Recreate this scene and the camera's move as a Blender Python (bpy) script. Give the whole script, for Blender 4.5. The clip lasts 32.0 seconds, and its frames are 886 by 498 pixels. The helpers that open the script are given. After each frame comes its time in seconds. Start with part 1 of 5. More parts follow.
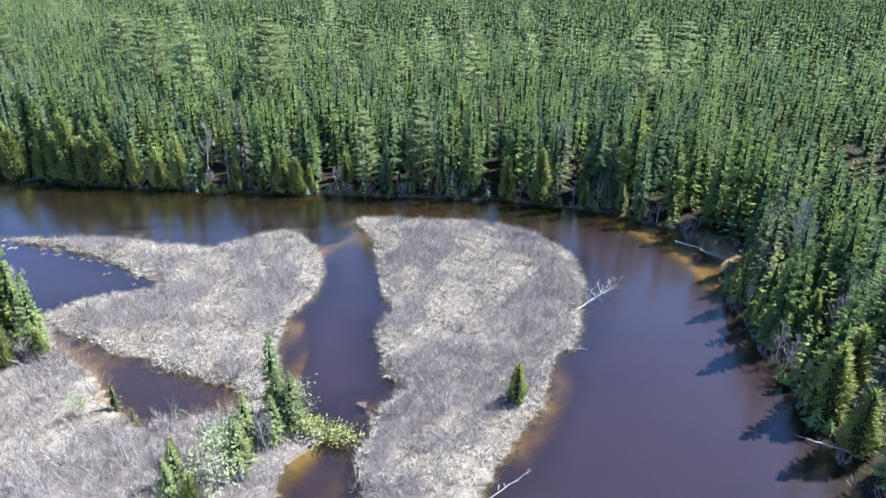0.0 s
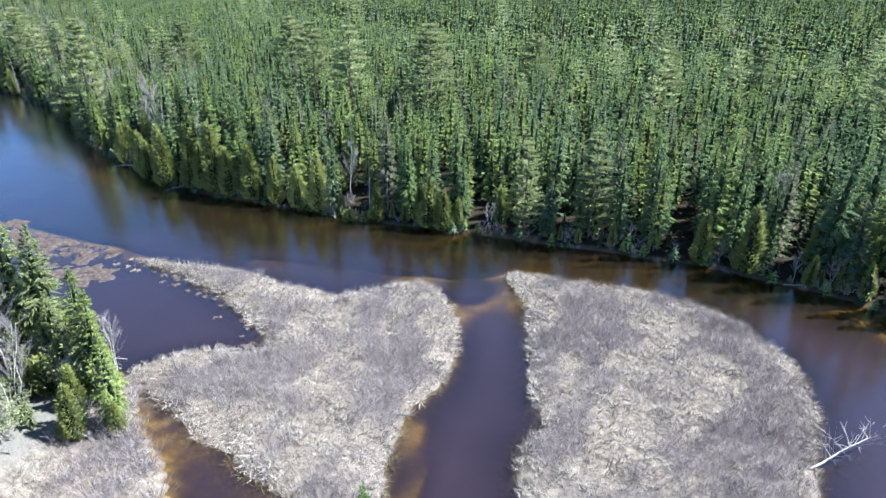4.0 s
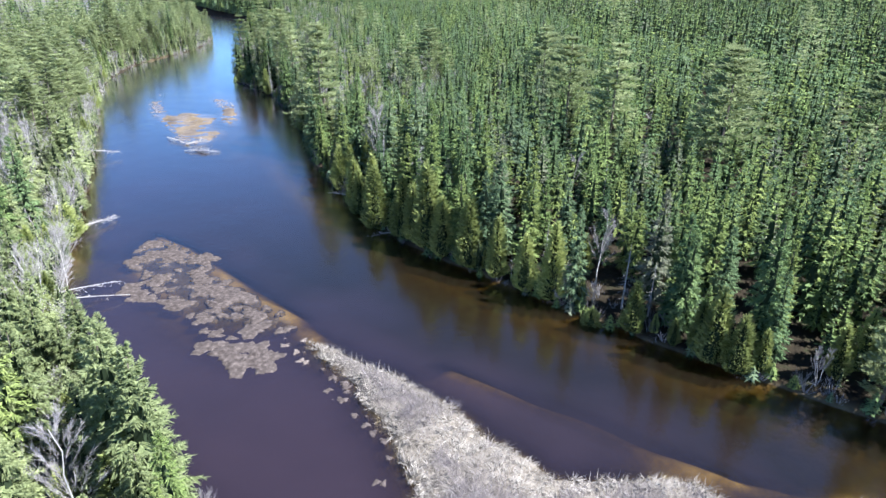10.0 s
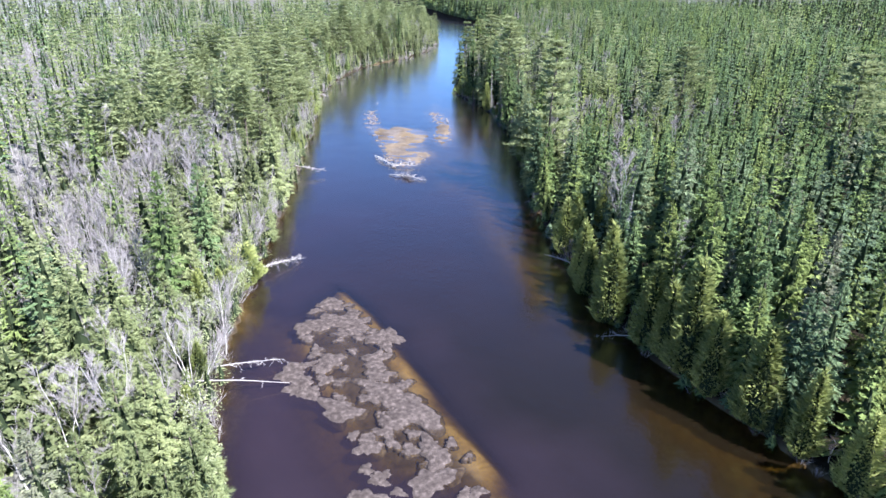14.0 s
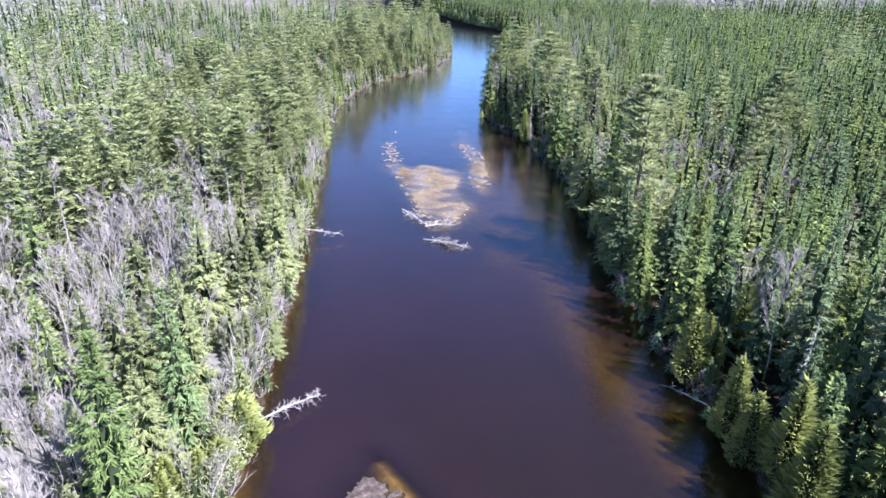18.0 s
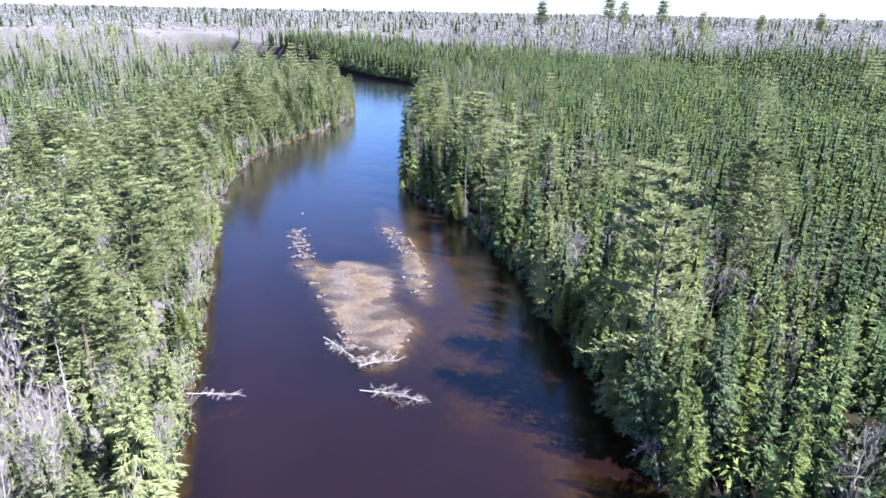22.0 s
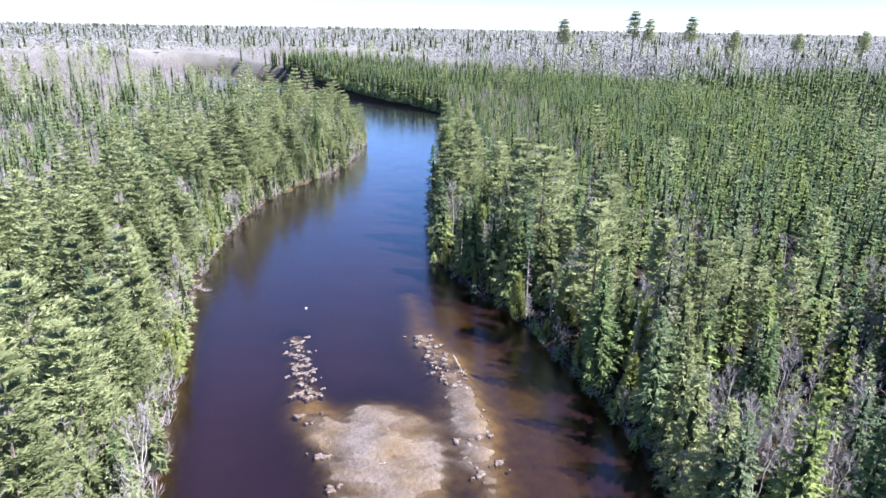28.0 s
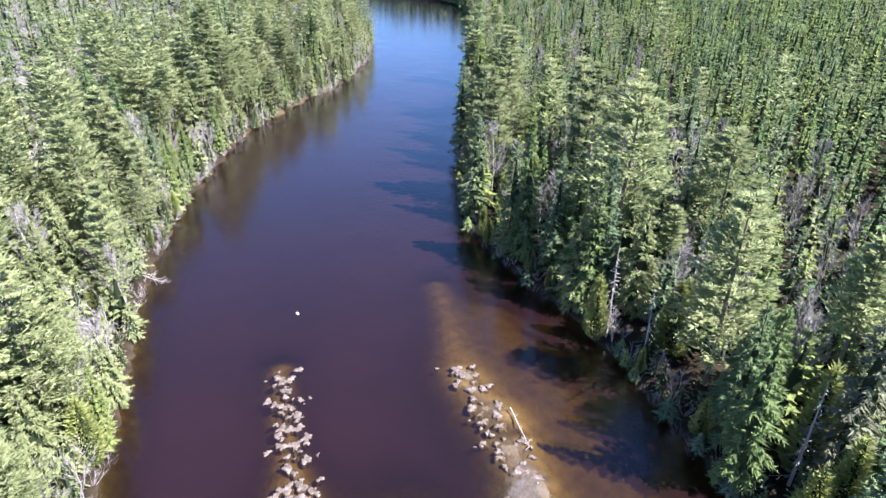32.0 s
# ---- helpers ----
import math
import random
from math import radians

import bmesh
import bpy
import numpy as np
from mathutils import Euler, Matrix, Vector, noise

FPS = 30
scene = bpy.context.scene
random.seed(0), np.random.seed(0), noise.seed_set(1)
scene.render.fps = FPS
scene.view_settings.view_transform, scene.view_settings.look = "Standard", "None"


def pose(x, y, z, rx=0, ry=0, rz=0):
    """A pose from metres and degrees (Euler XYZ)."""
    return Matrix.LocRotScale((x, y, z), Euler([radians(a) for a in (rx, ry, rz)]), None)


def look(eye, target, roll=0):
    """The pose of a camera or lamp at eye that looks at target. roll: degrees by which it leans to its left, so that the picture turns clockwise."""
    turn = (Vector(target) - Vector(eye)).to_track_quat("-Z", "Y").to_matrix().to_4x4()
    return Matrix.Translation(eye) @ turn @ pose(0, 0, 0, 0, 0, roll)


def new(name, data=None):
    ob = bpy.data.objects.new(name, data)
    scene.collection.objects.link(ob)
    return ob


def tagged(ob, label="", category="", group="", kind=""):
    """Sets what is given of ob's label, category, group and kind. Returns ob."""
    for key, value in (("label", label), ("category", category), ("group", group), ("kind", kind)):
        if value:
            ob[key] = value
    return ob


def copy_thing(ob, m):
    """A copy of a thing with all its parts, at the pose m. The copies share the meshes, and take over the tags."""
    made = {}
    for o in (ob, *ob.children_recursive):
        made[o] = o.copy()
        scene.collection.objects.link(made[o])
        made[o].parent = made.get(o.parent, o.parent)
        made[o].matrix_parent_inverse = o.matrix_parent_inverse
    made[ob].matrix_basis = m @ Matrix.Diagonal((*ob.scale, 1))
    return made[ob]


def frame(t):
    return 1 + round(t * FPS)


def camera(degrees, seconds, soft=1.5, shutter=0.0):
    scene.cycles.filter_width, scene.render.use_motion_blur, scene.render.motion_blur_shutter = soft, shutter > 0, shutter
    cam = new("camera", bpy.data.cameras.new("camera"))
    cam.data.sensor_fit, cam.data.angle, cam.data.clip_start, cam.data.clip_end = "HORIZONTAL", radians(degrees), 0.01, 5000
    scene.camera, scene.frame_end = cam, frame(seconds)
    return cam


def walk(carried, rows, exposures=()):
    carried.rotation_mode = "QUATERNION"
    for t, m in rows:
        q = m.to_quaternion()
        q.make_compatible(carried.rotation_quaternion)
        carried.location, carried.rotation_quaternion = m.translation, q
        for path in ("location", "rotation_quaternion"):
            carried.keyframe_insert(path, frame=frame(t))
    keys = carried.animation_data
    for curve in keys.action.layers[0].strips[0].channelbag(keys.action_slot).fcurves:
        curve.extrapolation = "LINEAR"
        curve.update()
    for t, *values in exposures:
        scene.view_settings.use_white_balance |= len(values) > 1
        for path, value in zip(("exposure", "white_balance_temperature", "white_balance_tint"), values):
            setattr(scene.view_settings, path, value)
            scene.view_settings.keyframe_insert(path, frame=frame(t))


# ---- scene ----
cam = camera(69.8, 32.0)
METRES, EYE, TILT, LEAN, TURN = 190.0, 36.0, -24.336, -0.797, 0.0
ROWS = [
    (0.0, 0.0, 0.0, 0.0, -0.0, 0.0, 0.0),
    (0.5, 0.0001, 0.0107, 0.0046, 3.65, -0.0, -1.64),
    (1.0, 0.0003, 0.0217, 0.0095, 7.64, -0.16, -3.41),
    (1.5, -0.0006, 0.0331, 0.0147, 9.22, -0.26, -4.1),
    (2.0, -0.0026, 0.0444, 0.0196, 10.19, -0.29, -4.53),
    (2.5, -0.0051, 0.0561, 0.0247, 10.98, -0.36, -4.87),
    (4.5, -0.0197, 0.102, 0.045, 14.54, -0.74, -6.44),
    (5.0, -0.0247, 0.113, 0.0498, 15.96, -0.88, -7.06),
    (5.5, -0.0297, 0.1236, 0.0546, 17.44, -1.05, -7.71),
    (6.0, -0.035, 0.1341, 0.0591, 18.84, -1.22, -8.28),
    (6.5, -0.0405, 0.1447, 0.0637, 20.01, -1.38, -8.78),
    (7.0, -0.0464, 0.1558, 0.0683, 21.0, -1.52, -9.2),
    (7.5, -0.0527, 0.1669, 0.0729, 22.0, -1.67, -9.62),
    (8.0, -0.0596, 0.1771, 0.0767, 25.19, -2.18, -10.92),
    (8.5, -0.0657, 0.1875, 0.0809, 29.24, -2.95, -12.46),
    (9.0, -0.0728, 0.197, 0.0852, 31.46, -3.43, -13.3),
    (9.5, -0.0808, 0.2063, 0.0896, 32.62, -3.69, -13.68),
    (10.0, -0.0899, 0.2155, 0.0938, 33.58, -3.91, -14.0),
    (10.5, -0.1002, 0.2253, 0.0981, 35.98, -4.47, -14.85),
    (11.0, -0.1111, 0.2353, 0.1024, 38.35, -5.03, -15.72),
    (11.5, -0.1227, 0.2452, 0.107, 40.43, -5.61, -16.41),
    (12.0, -0.1354, 0.2543, 0.1106, 44.36, -6.66, -17.73),
    (12.5, -0.1473, 0.2629, 0.1144, 48.73, -8.0, -18.96),
    (13.0, -0.1625, 0.2715, 0.1183, 50.9, -8.69, -19.57),
    (13.5, -0.1768, 0.2782, 0.1214, 51.82, -8.96, -19.85),
    (14.0, -0.1937, 0.2853, 0.1246, 52.29, -9.09, -19.96),
    (14.5, -0.2088, 0.2906, 0.128, 52.51, -9.13, -20.05),
    (16.5, -0.2771, 0.3114, 0.1405, 53.05, -9.29, -20.24),
    (17.0, -0.2955, 0.3167, 0.144, 52.34, -9.04, -20.09),
    (17.5, -0.3115, 0.3215, 0.1468, 52.01, -8.88, -20.03),
    (18.0, -0.3295, 0.3275, 0.1502, 52.03, -8.89, -20.04),
    (18.5, -0.3448, 0.3337, 0.1537, 50.48, -8.39, -19.62),
    (19.0, -0.363, 0.34, 0.1574, 45.47, -6.8, -18.25),
    (19.5, -0.379, 0.3457, 0.1609, 43.87, -6.31, -17.82),
    (20.0, -0.3964, 0.3532, 0.1654, 43.19, -5.79, -17.6),
    (20.5, -0.4106, 0.3601, 0.1694, 42.89, -3.97, -17.52),
    (21.0, -0.4255, 0.3682, 0.1728, 42.67, -2.45, -17.49),
    (21.5, -0.4381, 0.3752, 0.1766, 42.54, -2.43, -17.45),
    (22.0, -0.4518, 0.3837, 0.1811, 42.49, -2.14, -17.43),
    (22.5, -0.4637, 0.3908, 0.185, 42.45, -0.88, -17.44),
    (23.0, -0.4773, 0.3987, 0.1892, 42.46, -0.71, -17.43),
    (23.5, -0.4894, 0.4052, 0.1929, 42.44, -0.72, -17.41),
    (24.0, -0.5033, 0.4123, 0.1971, 42.37, -0.67, -17.38),
    (24.5, -0.5153, 0.4184, 0.2009, 42.37, -0.68, -17.37),
    (25.0, -0.5289, 0.4255, 0.2049, 42.4, -0.69, -17.36),
    (25.5, -0.5404, 0.4318, 0.2088, 42.47, -0.74, -17.37),
    (27.5, -0.5882, 0.4598, 0.2266, 42.76, -0.89, -17.38),
    (28.0, -0.6005, 0.4683, 0.2303, 42.84, -0.92, -17.38),
    (28.5, -0.6122, 0.4765, 0.2334, 42.94, -1.11, -17.4),
    (29.0, -0.6265, 0.487, 0.2373, 43.05, -2.74, -17.42),
    (29.5, -0.64, 0.4966, 0.2412, 43.15, -6.04, -17.44),
    (30.0, -0.6565, 0.5079, 0.2462, 43.25, -9.83, -17.44),
    (30.5, -0.6719, 0.518, 0.2506, 43.3, -13.13, -17.47),
    (31.0, -0.6897, 0.5296, 0.2565, 43.42, -14.72, -17.52),
    (31.5, -0.7047, 0.5399, 0.2607, 43.47, -14.74, -17.55),
    (32.0, -0.7221, 0.5511, 0.2675, 43.53, -10.77, -17.55),
]
walk(cam, [(t, pose(0, 0, EYE, TILT, LEAN, TURN) @ pose(METRES * x, METRES * y, METRES * z, 90 + pitch, roll, yaw)) for t, x, y, z, yaw, pitch, roll in ROWS],
     [(0.0, 1.96, 6000, 9), (6.0, 1.84, 6000, 9), (14.0, 1.88, 6000, 17), (20.0, 1.88, 6000, 24), (28.5, 1.86, 6150, 23), (31.0, 2.02, 6250, 21), (32.0, 2.02, 6250, 21)])

# ---- world, sun ----
SUN_UP = 50
SUN_DIR = Vector((0.90, 0.43, 0.0)).normalized() * math.cos(radians(SUN_UP)) + Vector((0, 0, math.sin(radians(SUN_UP))))
world = bpy.data.worlds.new("sky")
scene.world = world
world.use_nodes = True
wt = world.node_tree
sky = wt.nodes.new("ShaderNodeTexSky")
sky.sky_type = "NISHITA"
sky.sun_disc = False
sky.sun_elevation = radians(SUN_UP)
sky.sun_rotation = math.atan2(SUN_DIR.x, SUN_DIR.y)
sky.air_density, sky.dust_density, sky.ozone_density = 0.85, 0.0, 10.0
wt.links.new(sky.outputs[0], wt.nodes["Background"].inputs[0])
wt.nodes["Background"].inputs[1].default_value = 0.068
sun = new("sun", bpy.data.lights.new("sun", "SUN"))
sun.data.energy, sun.data.angle, sun.data.color = 5.0, radians(0.53), (1.0, 0.975, 0.94)
sun.matrix_world = look(SUN_DIR * 200, (0, 0, 0))


# ---- materials ----
class Nodes:
    """A small helper to write node trees in few lines."""

    def __init__(self, name):
        self.mat = bpy.data.materials.new(name)
        self.mat.use_nodes = True
        self.tree = self.mat.node_tree
        self.tree.nodes.clear()
        self.out = self.tree.nodes.new("ShaderNodeOutputMaterial")

    def add(self, kind, **sockets):
        n = self.tree.nodes.new(kind)
        for k, v in sockets.items():
            key = int(k[1:]) if k[0] == "i" and k[1:].isdigit() else k.replace("_", " ")
            self.put(n.inputs[key], v)
        return n

    def put(self, socket, v):
        if hasattr(v, "is_output"):
            self.tree.links.new(v, socket)
        else:
            socket.default_value = v

    def noise(self, scale, detail=3.0, rough=0.55, vec=None):
        n = self.add("ShaderNodeTexNoise", Scale=scale, Detail=detail, Roughness=rough)
        if vec is None:
            vec = self.add("ShaderNodeNewGeometry").outputs["Position"]
        self.put(n.inputs["Vector"], vec)
        return n.outputs["Fac"]

    def math(self, op, a, b=0.0):
        n = self.tree.nodes.new("ShaderNodeMath")
        n.operation = op
        self.put(n.inputs[0], a)
        self.put(n.inputs[1], b)
        return n.outputs[0]

    def ramp(self, fac, *stops):
        n = self.tree.nodes.new("ShaderNodeValToRGB")
        r = n.color_ramp
        while len(r.elements) < len(stops):
            r.elements.new(0.5)
        for e, (p, c) in zip(r.elements, stops):
            e.position, e.color = p, (*c, 1)
        self.put(n.inputs[0], fac)
        return n.outputs[0]

    def mix(self, fac, a, b):
        n = self.tree.nodes.new("ShaderNodeMix")
        n.data_type = "RGBA"
        self.put(n.inputs[0], fac)
        self.put(n.inputs[6], a if hasattr(a, "is_output") else (*a, 1))
        self.put(n.inputs[7], b if hasattr(b, "is_output") else (*b, 1))
        return n.outputs[2]

    def attr(self, name):
        n = self.tree.nodes.new("ShaderNodeAttribute")
        n.attribute_name = name
        return n.outputs["Fac"]

    def bump(self, height, strength, dist):
        return self.add("ShaderNodeBump", Height=height, Strength=strength, Distance=dist).outputs[0]

    def principled(self, color, rough=0.8, normal=None, spec=0.3):
        p = self.add("ShaderNodeBsdfPrincipled", Roughness=rough)
        self.put(p.inputs["Base Color"], color if hasattr(color, "is_output") else (*color, 1))
        p.inputs["Specular IOR Level"].default_value = spec
        if normal is not None:
            self.put(p.inputs["Normal"], normal)
        return p.outputs[0]

    def done(self, shader):
        self.tree.links.new(shader, self.out.inputs[0])
        return self.mat


def foliage_mat(name, dark, light, through_light=0.27, odd=None, stuff=False):
    """Needles or leaves: tone varies from tree to tree and from spray to spray."""
    n = Nodes(name)
    tree_tone = n.attr("tone") if stuff else n.add("ShaderNodeObjectInfo").outputs["Random"]
    spray = n.add("ShaderNodeNewGeometry").outputs["Random Per Island"]
    f = n.math("ADD", n.math("ADD", 0.02, n.math("MULTIPLY", tree_tone, 0.62)), n.math("MULTIPLY", spray, 0.36))
    c = n.mix(f, dark, light)
    if odd:
        hue = n.math("FRACT", n.math("MULTIPLY", tree_tone, 9.37))
        kin = n.ramp(hue, (0.0, (0.35, 0.41, 0.115)), (0.26, (0.25, 0.34, 0.105)), (0.55, (0.145, 0.245, 0.120)), (0.78, (0.155, 0.235, 0.155)), (0.93, (0.20, 0.265, 0.195)), (0.95, (0.27, 0.245, 0.22)))
        c = n.mix(0.58, c, kin)
    # noise mottles mimic needle clumps, with the shade between them put into the colour
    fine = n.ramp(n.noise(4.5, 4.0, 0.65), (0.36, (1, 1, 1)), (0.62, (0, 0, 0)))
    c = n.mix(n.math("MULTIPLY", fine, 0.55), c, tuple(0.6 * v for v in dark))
    # core cones turn dark green: the crown's inner shade put into the colour
    c = n.mix(n.attr("inner_shade"), c, (0.045, 0.064, 0.034))
    d = n.add("ShaderNodeBsdfDiffuse", Color=c).outputs[0]
    t = n.add("ShaderNodeBsdfTranslucent", Color=c).outputs[0]
    m = n.add("ShaderNodeMixShader", i0=through_light, i1=d, i2=t).outputs[0]
    return n.done(m)


def twig_mat(name, a, b, stuff=False):
    n = Nodes(name)
    tone = n.attr("tone") if stuff else n.add("ShaderNodeObjectInfo").outputs["Random"]
    spray = n.add("ShaderNodeNewGeometry").outputs["Random Per Island"]
    c = n.mix(n.math("ADD", n.math("MULTIPLY", tone, 0.5), n.math("MULTIPLY", spray, 0.5)), a, b)
    c = n.mix(n.math("MULTIPLY", n.noise(0.7, 4.0), 0.5), c, tuple(0.6 * v for v in a))
    return n.done(n.principled(c, 0.8, spec=0.2))


def bark_mat(name, a, b):
    n = Nodes(name)
    c = n.ramp(n.noise(2.5, 5.0), (0.3, a), (0.7, b))
    return n.done(n.principled(c, 0.9, n.bump(n.noise(9.0, 4.0), 0.5, 0.05), 0.15))


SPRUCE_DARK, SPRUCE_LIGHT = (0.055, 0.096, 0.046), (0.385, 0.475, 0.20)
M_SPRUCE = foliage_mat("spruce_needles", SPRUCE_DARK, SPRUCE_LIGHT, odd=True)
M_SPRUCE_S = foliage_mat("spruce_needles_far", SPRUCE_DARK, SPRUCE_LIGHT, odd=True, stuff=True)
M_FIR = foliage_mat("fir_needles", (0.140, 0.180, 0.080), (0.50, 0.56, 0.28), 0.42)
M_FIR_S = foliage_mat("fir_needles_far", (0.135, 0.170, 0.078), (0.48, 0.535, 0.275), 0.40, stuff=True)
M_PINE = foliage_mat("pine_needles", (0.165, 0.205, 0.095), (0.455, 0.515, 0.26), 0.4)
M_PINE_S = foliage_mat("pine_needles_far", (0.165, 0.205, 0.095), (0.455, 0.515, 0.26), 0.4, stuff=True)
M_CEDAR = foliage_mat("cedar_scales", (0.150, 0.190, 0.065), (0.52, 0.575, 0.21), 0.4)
M_BARK = bark_mat("grey_brown_bark", (0.10, 0.08, 0.06), (0.22, 0.19, 0.16))
M_BIRCH = twig_mat("pale_birch_bark", (0.46, 0.44, 0.42), (0.72, 0.70, 0.67))
M_TWIG = twig_mat("bare_grey_twigs", (0.25, 0.233, 0.230), (0.45, 0.427, 0.42))
M_TWIG_S = twig_mat("bare_grey_twigs_far", (0.24, 0.224, 0.220), (0.44, 0.418, 0.41), stuff=True)
M_HAZE = twig_mat("far_leafless_twigs", (0.215, 0.226, 0.212), (0.275, 0.289, 0.272), stuff=True)
M_DEAD = twig_mat("bleached_dead_wood", (0.30, 0.285, 0.268), (0.53, 0.51, 0.485))
M_GRASS = twig_mat("dead_straw_grass", (0.18, 0.160, 0.138), (0.55, 0.508, 0.445), stuff=True)
M_SHRUB = twig_mat("leafless_shrub_twigs", (0.22, 0.195, 0.195), (0.42, 0.385, 0.38), stuff=True)

n = Nodes("ground")
marsh, sand = n.attr("marsh"), n.attr("sand")
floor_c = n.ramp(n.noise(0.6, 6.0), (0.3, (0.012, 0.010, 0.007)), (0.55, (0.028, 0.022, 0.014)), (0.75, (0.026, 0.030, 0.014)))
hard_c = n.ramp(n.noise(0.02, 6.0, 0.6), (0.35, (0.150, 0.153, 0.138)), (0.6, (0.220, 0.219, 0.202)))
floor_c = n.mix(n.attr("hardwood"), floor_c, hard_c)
straw_c = n.ramp(n.noise(1.7, 6.0, 0.65), (0.30, (0.095, 0.080, 0.065)), (0.5, (0.19, 0.165, 0.135)), (0.7, (0.30, 0.27, 0.22)))
mauve_c = n.ramp(n.noise(3.0, 5.0), (0.3, (0.08, 0.069, 0.068)), (0.7, (0.16, 0.143, 0.138)))
straw_c = n.mix(n.attr("scrub"), straw_c, mauve_c)
sand_c = n.ramp(n.noise(0.9, 6.0), (0.3, (0.17, 0.12, 0.062)), (0.7, (0.29, 0.22, 0.125)))
mud_c = n.ramp(n.noise(1.1, 5.0), (0.3, (0.030, 0.022, 0.015)), (0.7, (0.072, 0.054, 0.036)))
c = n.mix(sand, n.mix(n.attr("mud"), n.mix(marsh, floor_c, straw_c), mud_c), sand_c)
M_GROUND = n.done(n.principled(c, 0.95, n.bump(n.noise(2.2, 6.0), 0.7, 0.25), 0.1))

n = Nodes("sod")
c = n.ramp(n.noise(2.4, 5.0), (0.3, (0.036, 0.028, 0.025)), (0.55, (0.080, 0.065, 0.059)), (0.75, (0.160, 0.132, 0.118)))
M_SOD = n.done(n.principled(c, 0.9, n.bump(n.noise(6.0, 5.0), 0.8, 0.12), 0.2))

n = Nodes("pale_sod")
c = n.ramp(n.noise(2.4, 5.0), (0.3, (0.075, 0.060, 0.052)), (0.55, (0.16, 0.133, 0.115)), (0.75, (0.27, 0.23, 0.20)))
M_SOD_PALE = n.done(n.principled(c, 0.9, n.bump(n.noise(6.0, 5.0), 0.8, 0.12), 0.2))

n = Nodes("rock")
c = n.ramp(n.noise(4.0, 5.0), (0.3, (0.22, 0.21, 0.20)), (0.7, (0.42, 0.41, 0.39)))
M_ROCK = n.done(n.principled(c, 0.8, n.bump(n.noise(12.0), 0.5, 0.04), 0.3))

# tannin-brown water: what lies under it shows only where it is shallow
n = Nodes("river_water")
depth = n.attr("depth")
ripple = n.noise(1.3, 3.0, 0.5)
swell = n.noise(0.18, 2.0, 0.5)
wave = n.bump(n.math("ADD", ripple, n.math("MULTIPLY", swell, 2.0)), 0.24, 0.10)
cloudy = n.math("SUBTRACT", 1.0, n.math("POWER", 2.718, n.math("MULTIPLY", depth, -0.85)))
tint = n.ramp(n.math("MULTIPLY", depth, 0.8), (0.0, (1.0, 0.98, 0.95)), (0.25, (0.84, 0.76, 0.49)), (0.6, (0.55, 0.475, 0.205)), (1.0, (0.33, 0.27, 0.09)))
water_tone = n.ramp(n.noise(0.05, 3.0), (0.35, (0.0130, 0.0061, 0.0074)), (0.65, (0.0166, 0.0071, 0.0082)))
# sky sheen painted into colour: mauve below the bars, left olive by northern woods
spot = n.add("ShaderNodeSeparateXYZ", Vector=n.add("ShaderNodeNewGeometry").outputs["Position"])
reflect_tint = n.ramp(n.noise(0.05, 3.0), (0.35, (0.0205, 0.0138, 0.0185)), (0.65, (0.0265, 0.0172, 0.0225)))
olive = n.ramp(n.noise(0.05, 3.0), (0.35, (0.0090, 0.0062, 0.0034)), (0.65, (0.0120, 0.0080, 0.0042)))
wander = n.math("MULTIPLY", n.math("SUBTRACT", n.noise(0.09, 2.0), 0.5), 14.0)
reflect_tint = n.mix(n.ramp(n.math("MULTIPLY", n.math("ADD", n.math("SUBTRACT", spot.outputs[1], 80.0), wander), 0.05), (0.0, (0, 0, 0)), (0.6, (1, 1, 1))), reflect_tint, olive)
water_tone = n.mix(n.ramp(n.math("MULTIPLY", n.math("ADD", spot.outputs[0], 120.0), 0.01), (0.05, (0, 0, 0)), (0.5, (1, 1, 1))), water_tone, reflect_tint)
clear = n.add("ShaderNodeBsdfTransparent", Color=tint).outputs[0]
deep = n.add("ShaderNodeBsdfDiffuse", Color=water_tone).outputs[0]
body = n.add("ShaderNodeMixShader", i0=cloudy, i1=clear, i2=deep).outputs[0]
fres = n.math("MINIMUM", n.math("MULTIPLY", n.add("ShaderNodeFresnel", IOR=1.33, Normal=wave).outputs[0], 2.1), 1.0)
gloss = n.add("ShaderNodeBsdfGlossy", Roughness=0.16, Color=(1, 1, 1, 1), Normal=wave).outputs[0]
M_WATER = n.done(n.add("ShaderNodeMixShader", i0=fres, i1=body, i2=gloss).outputs[0])


# ---- plan of the river: banks, islands and bars ----
def smooth(points, closed=False, step=4):
    """A Catmull-Rom line through the points of the plan."""
    p = np.array(points, float)
    k = len(p)
    out = []
    for i in range(k if closed else k - 1):
        if closed:
            a, b, c, d = p[(i - 1) % k], p[i], p[(i + 1) % k], p[(i + 2) % k]
        else:
            a, b, c, d = p[max(i - 1, 0)], p[i], p[i + 1], p[min(i + 2, k - 1)]
        for s in range(step):
            u = s / step
            out.append(0.5 * (2 * b + (c - a) * u + (2 * a - 5 * b + 4 * c - d) * u * u + (3 * b - a - 3 * c + d) * u ** 3))
    if not closed:
        out.append(p[-1])
    return np.array(out)


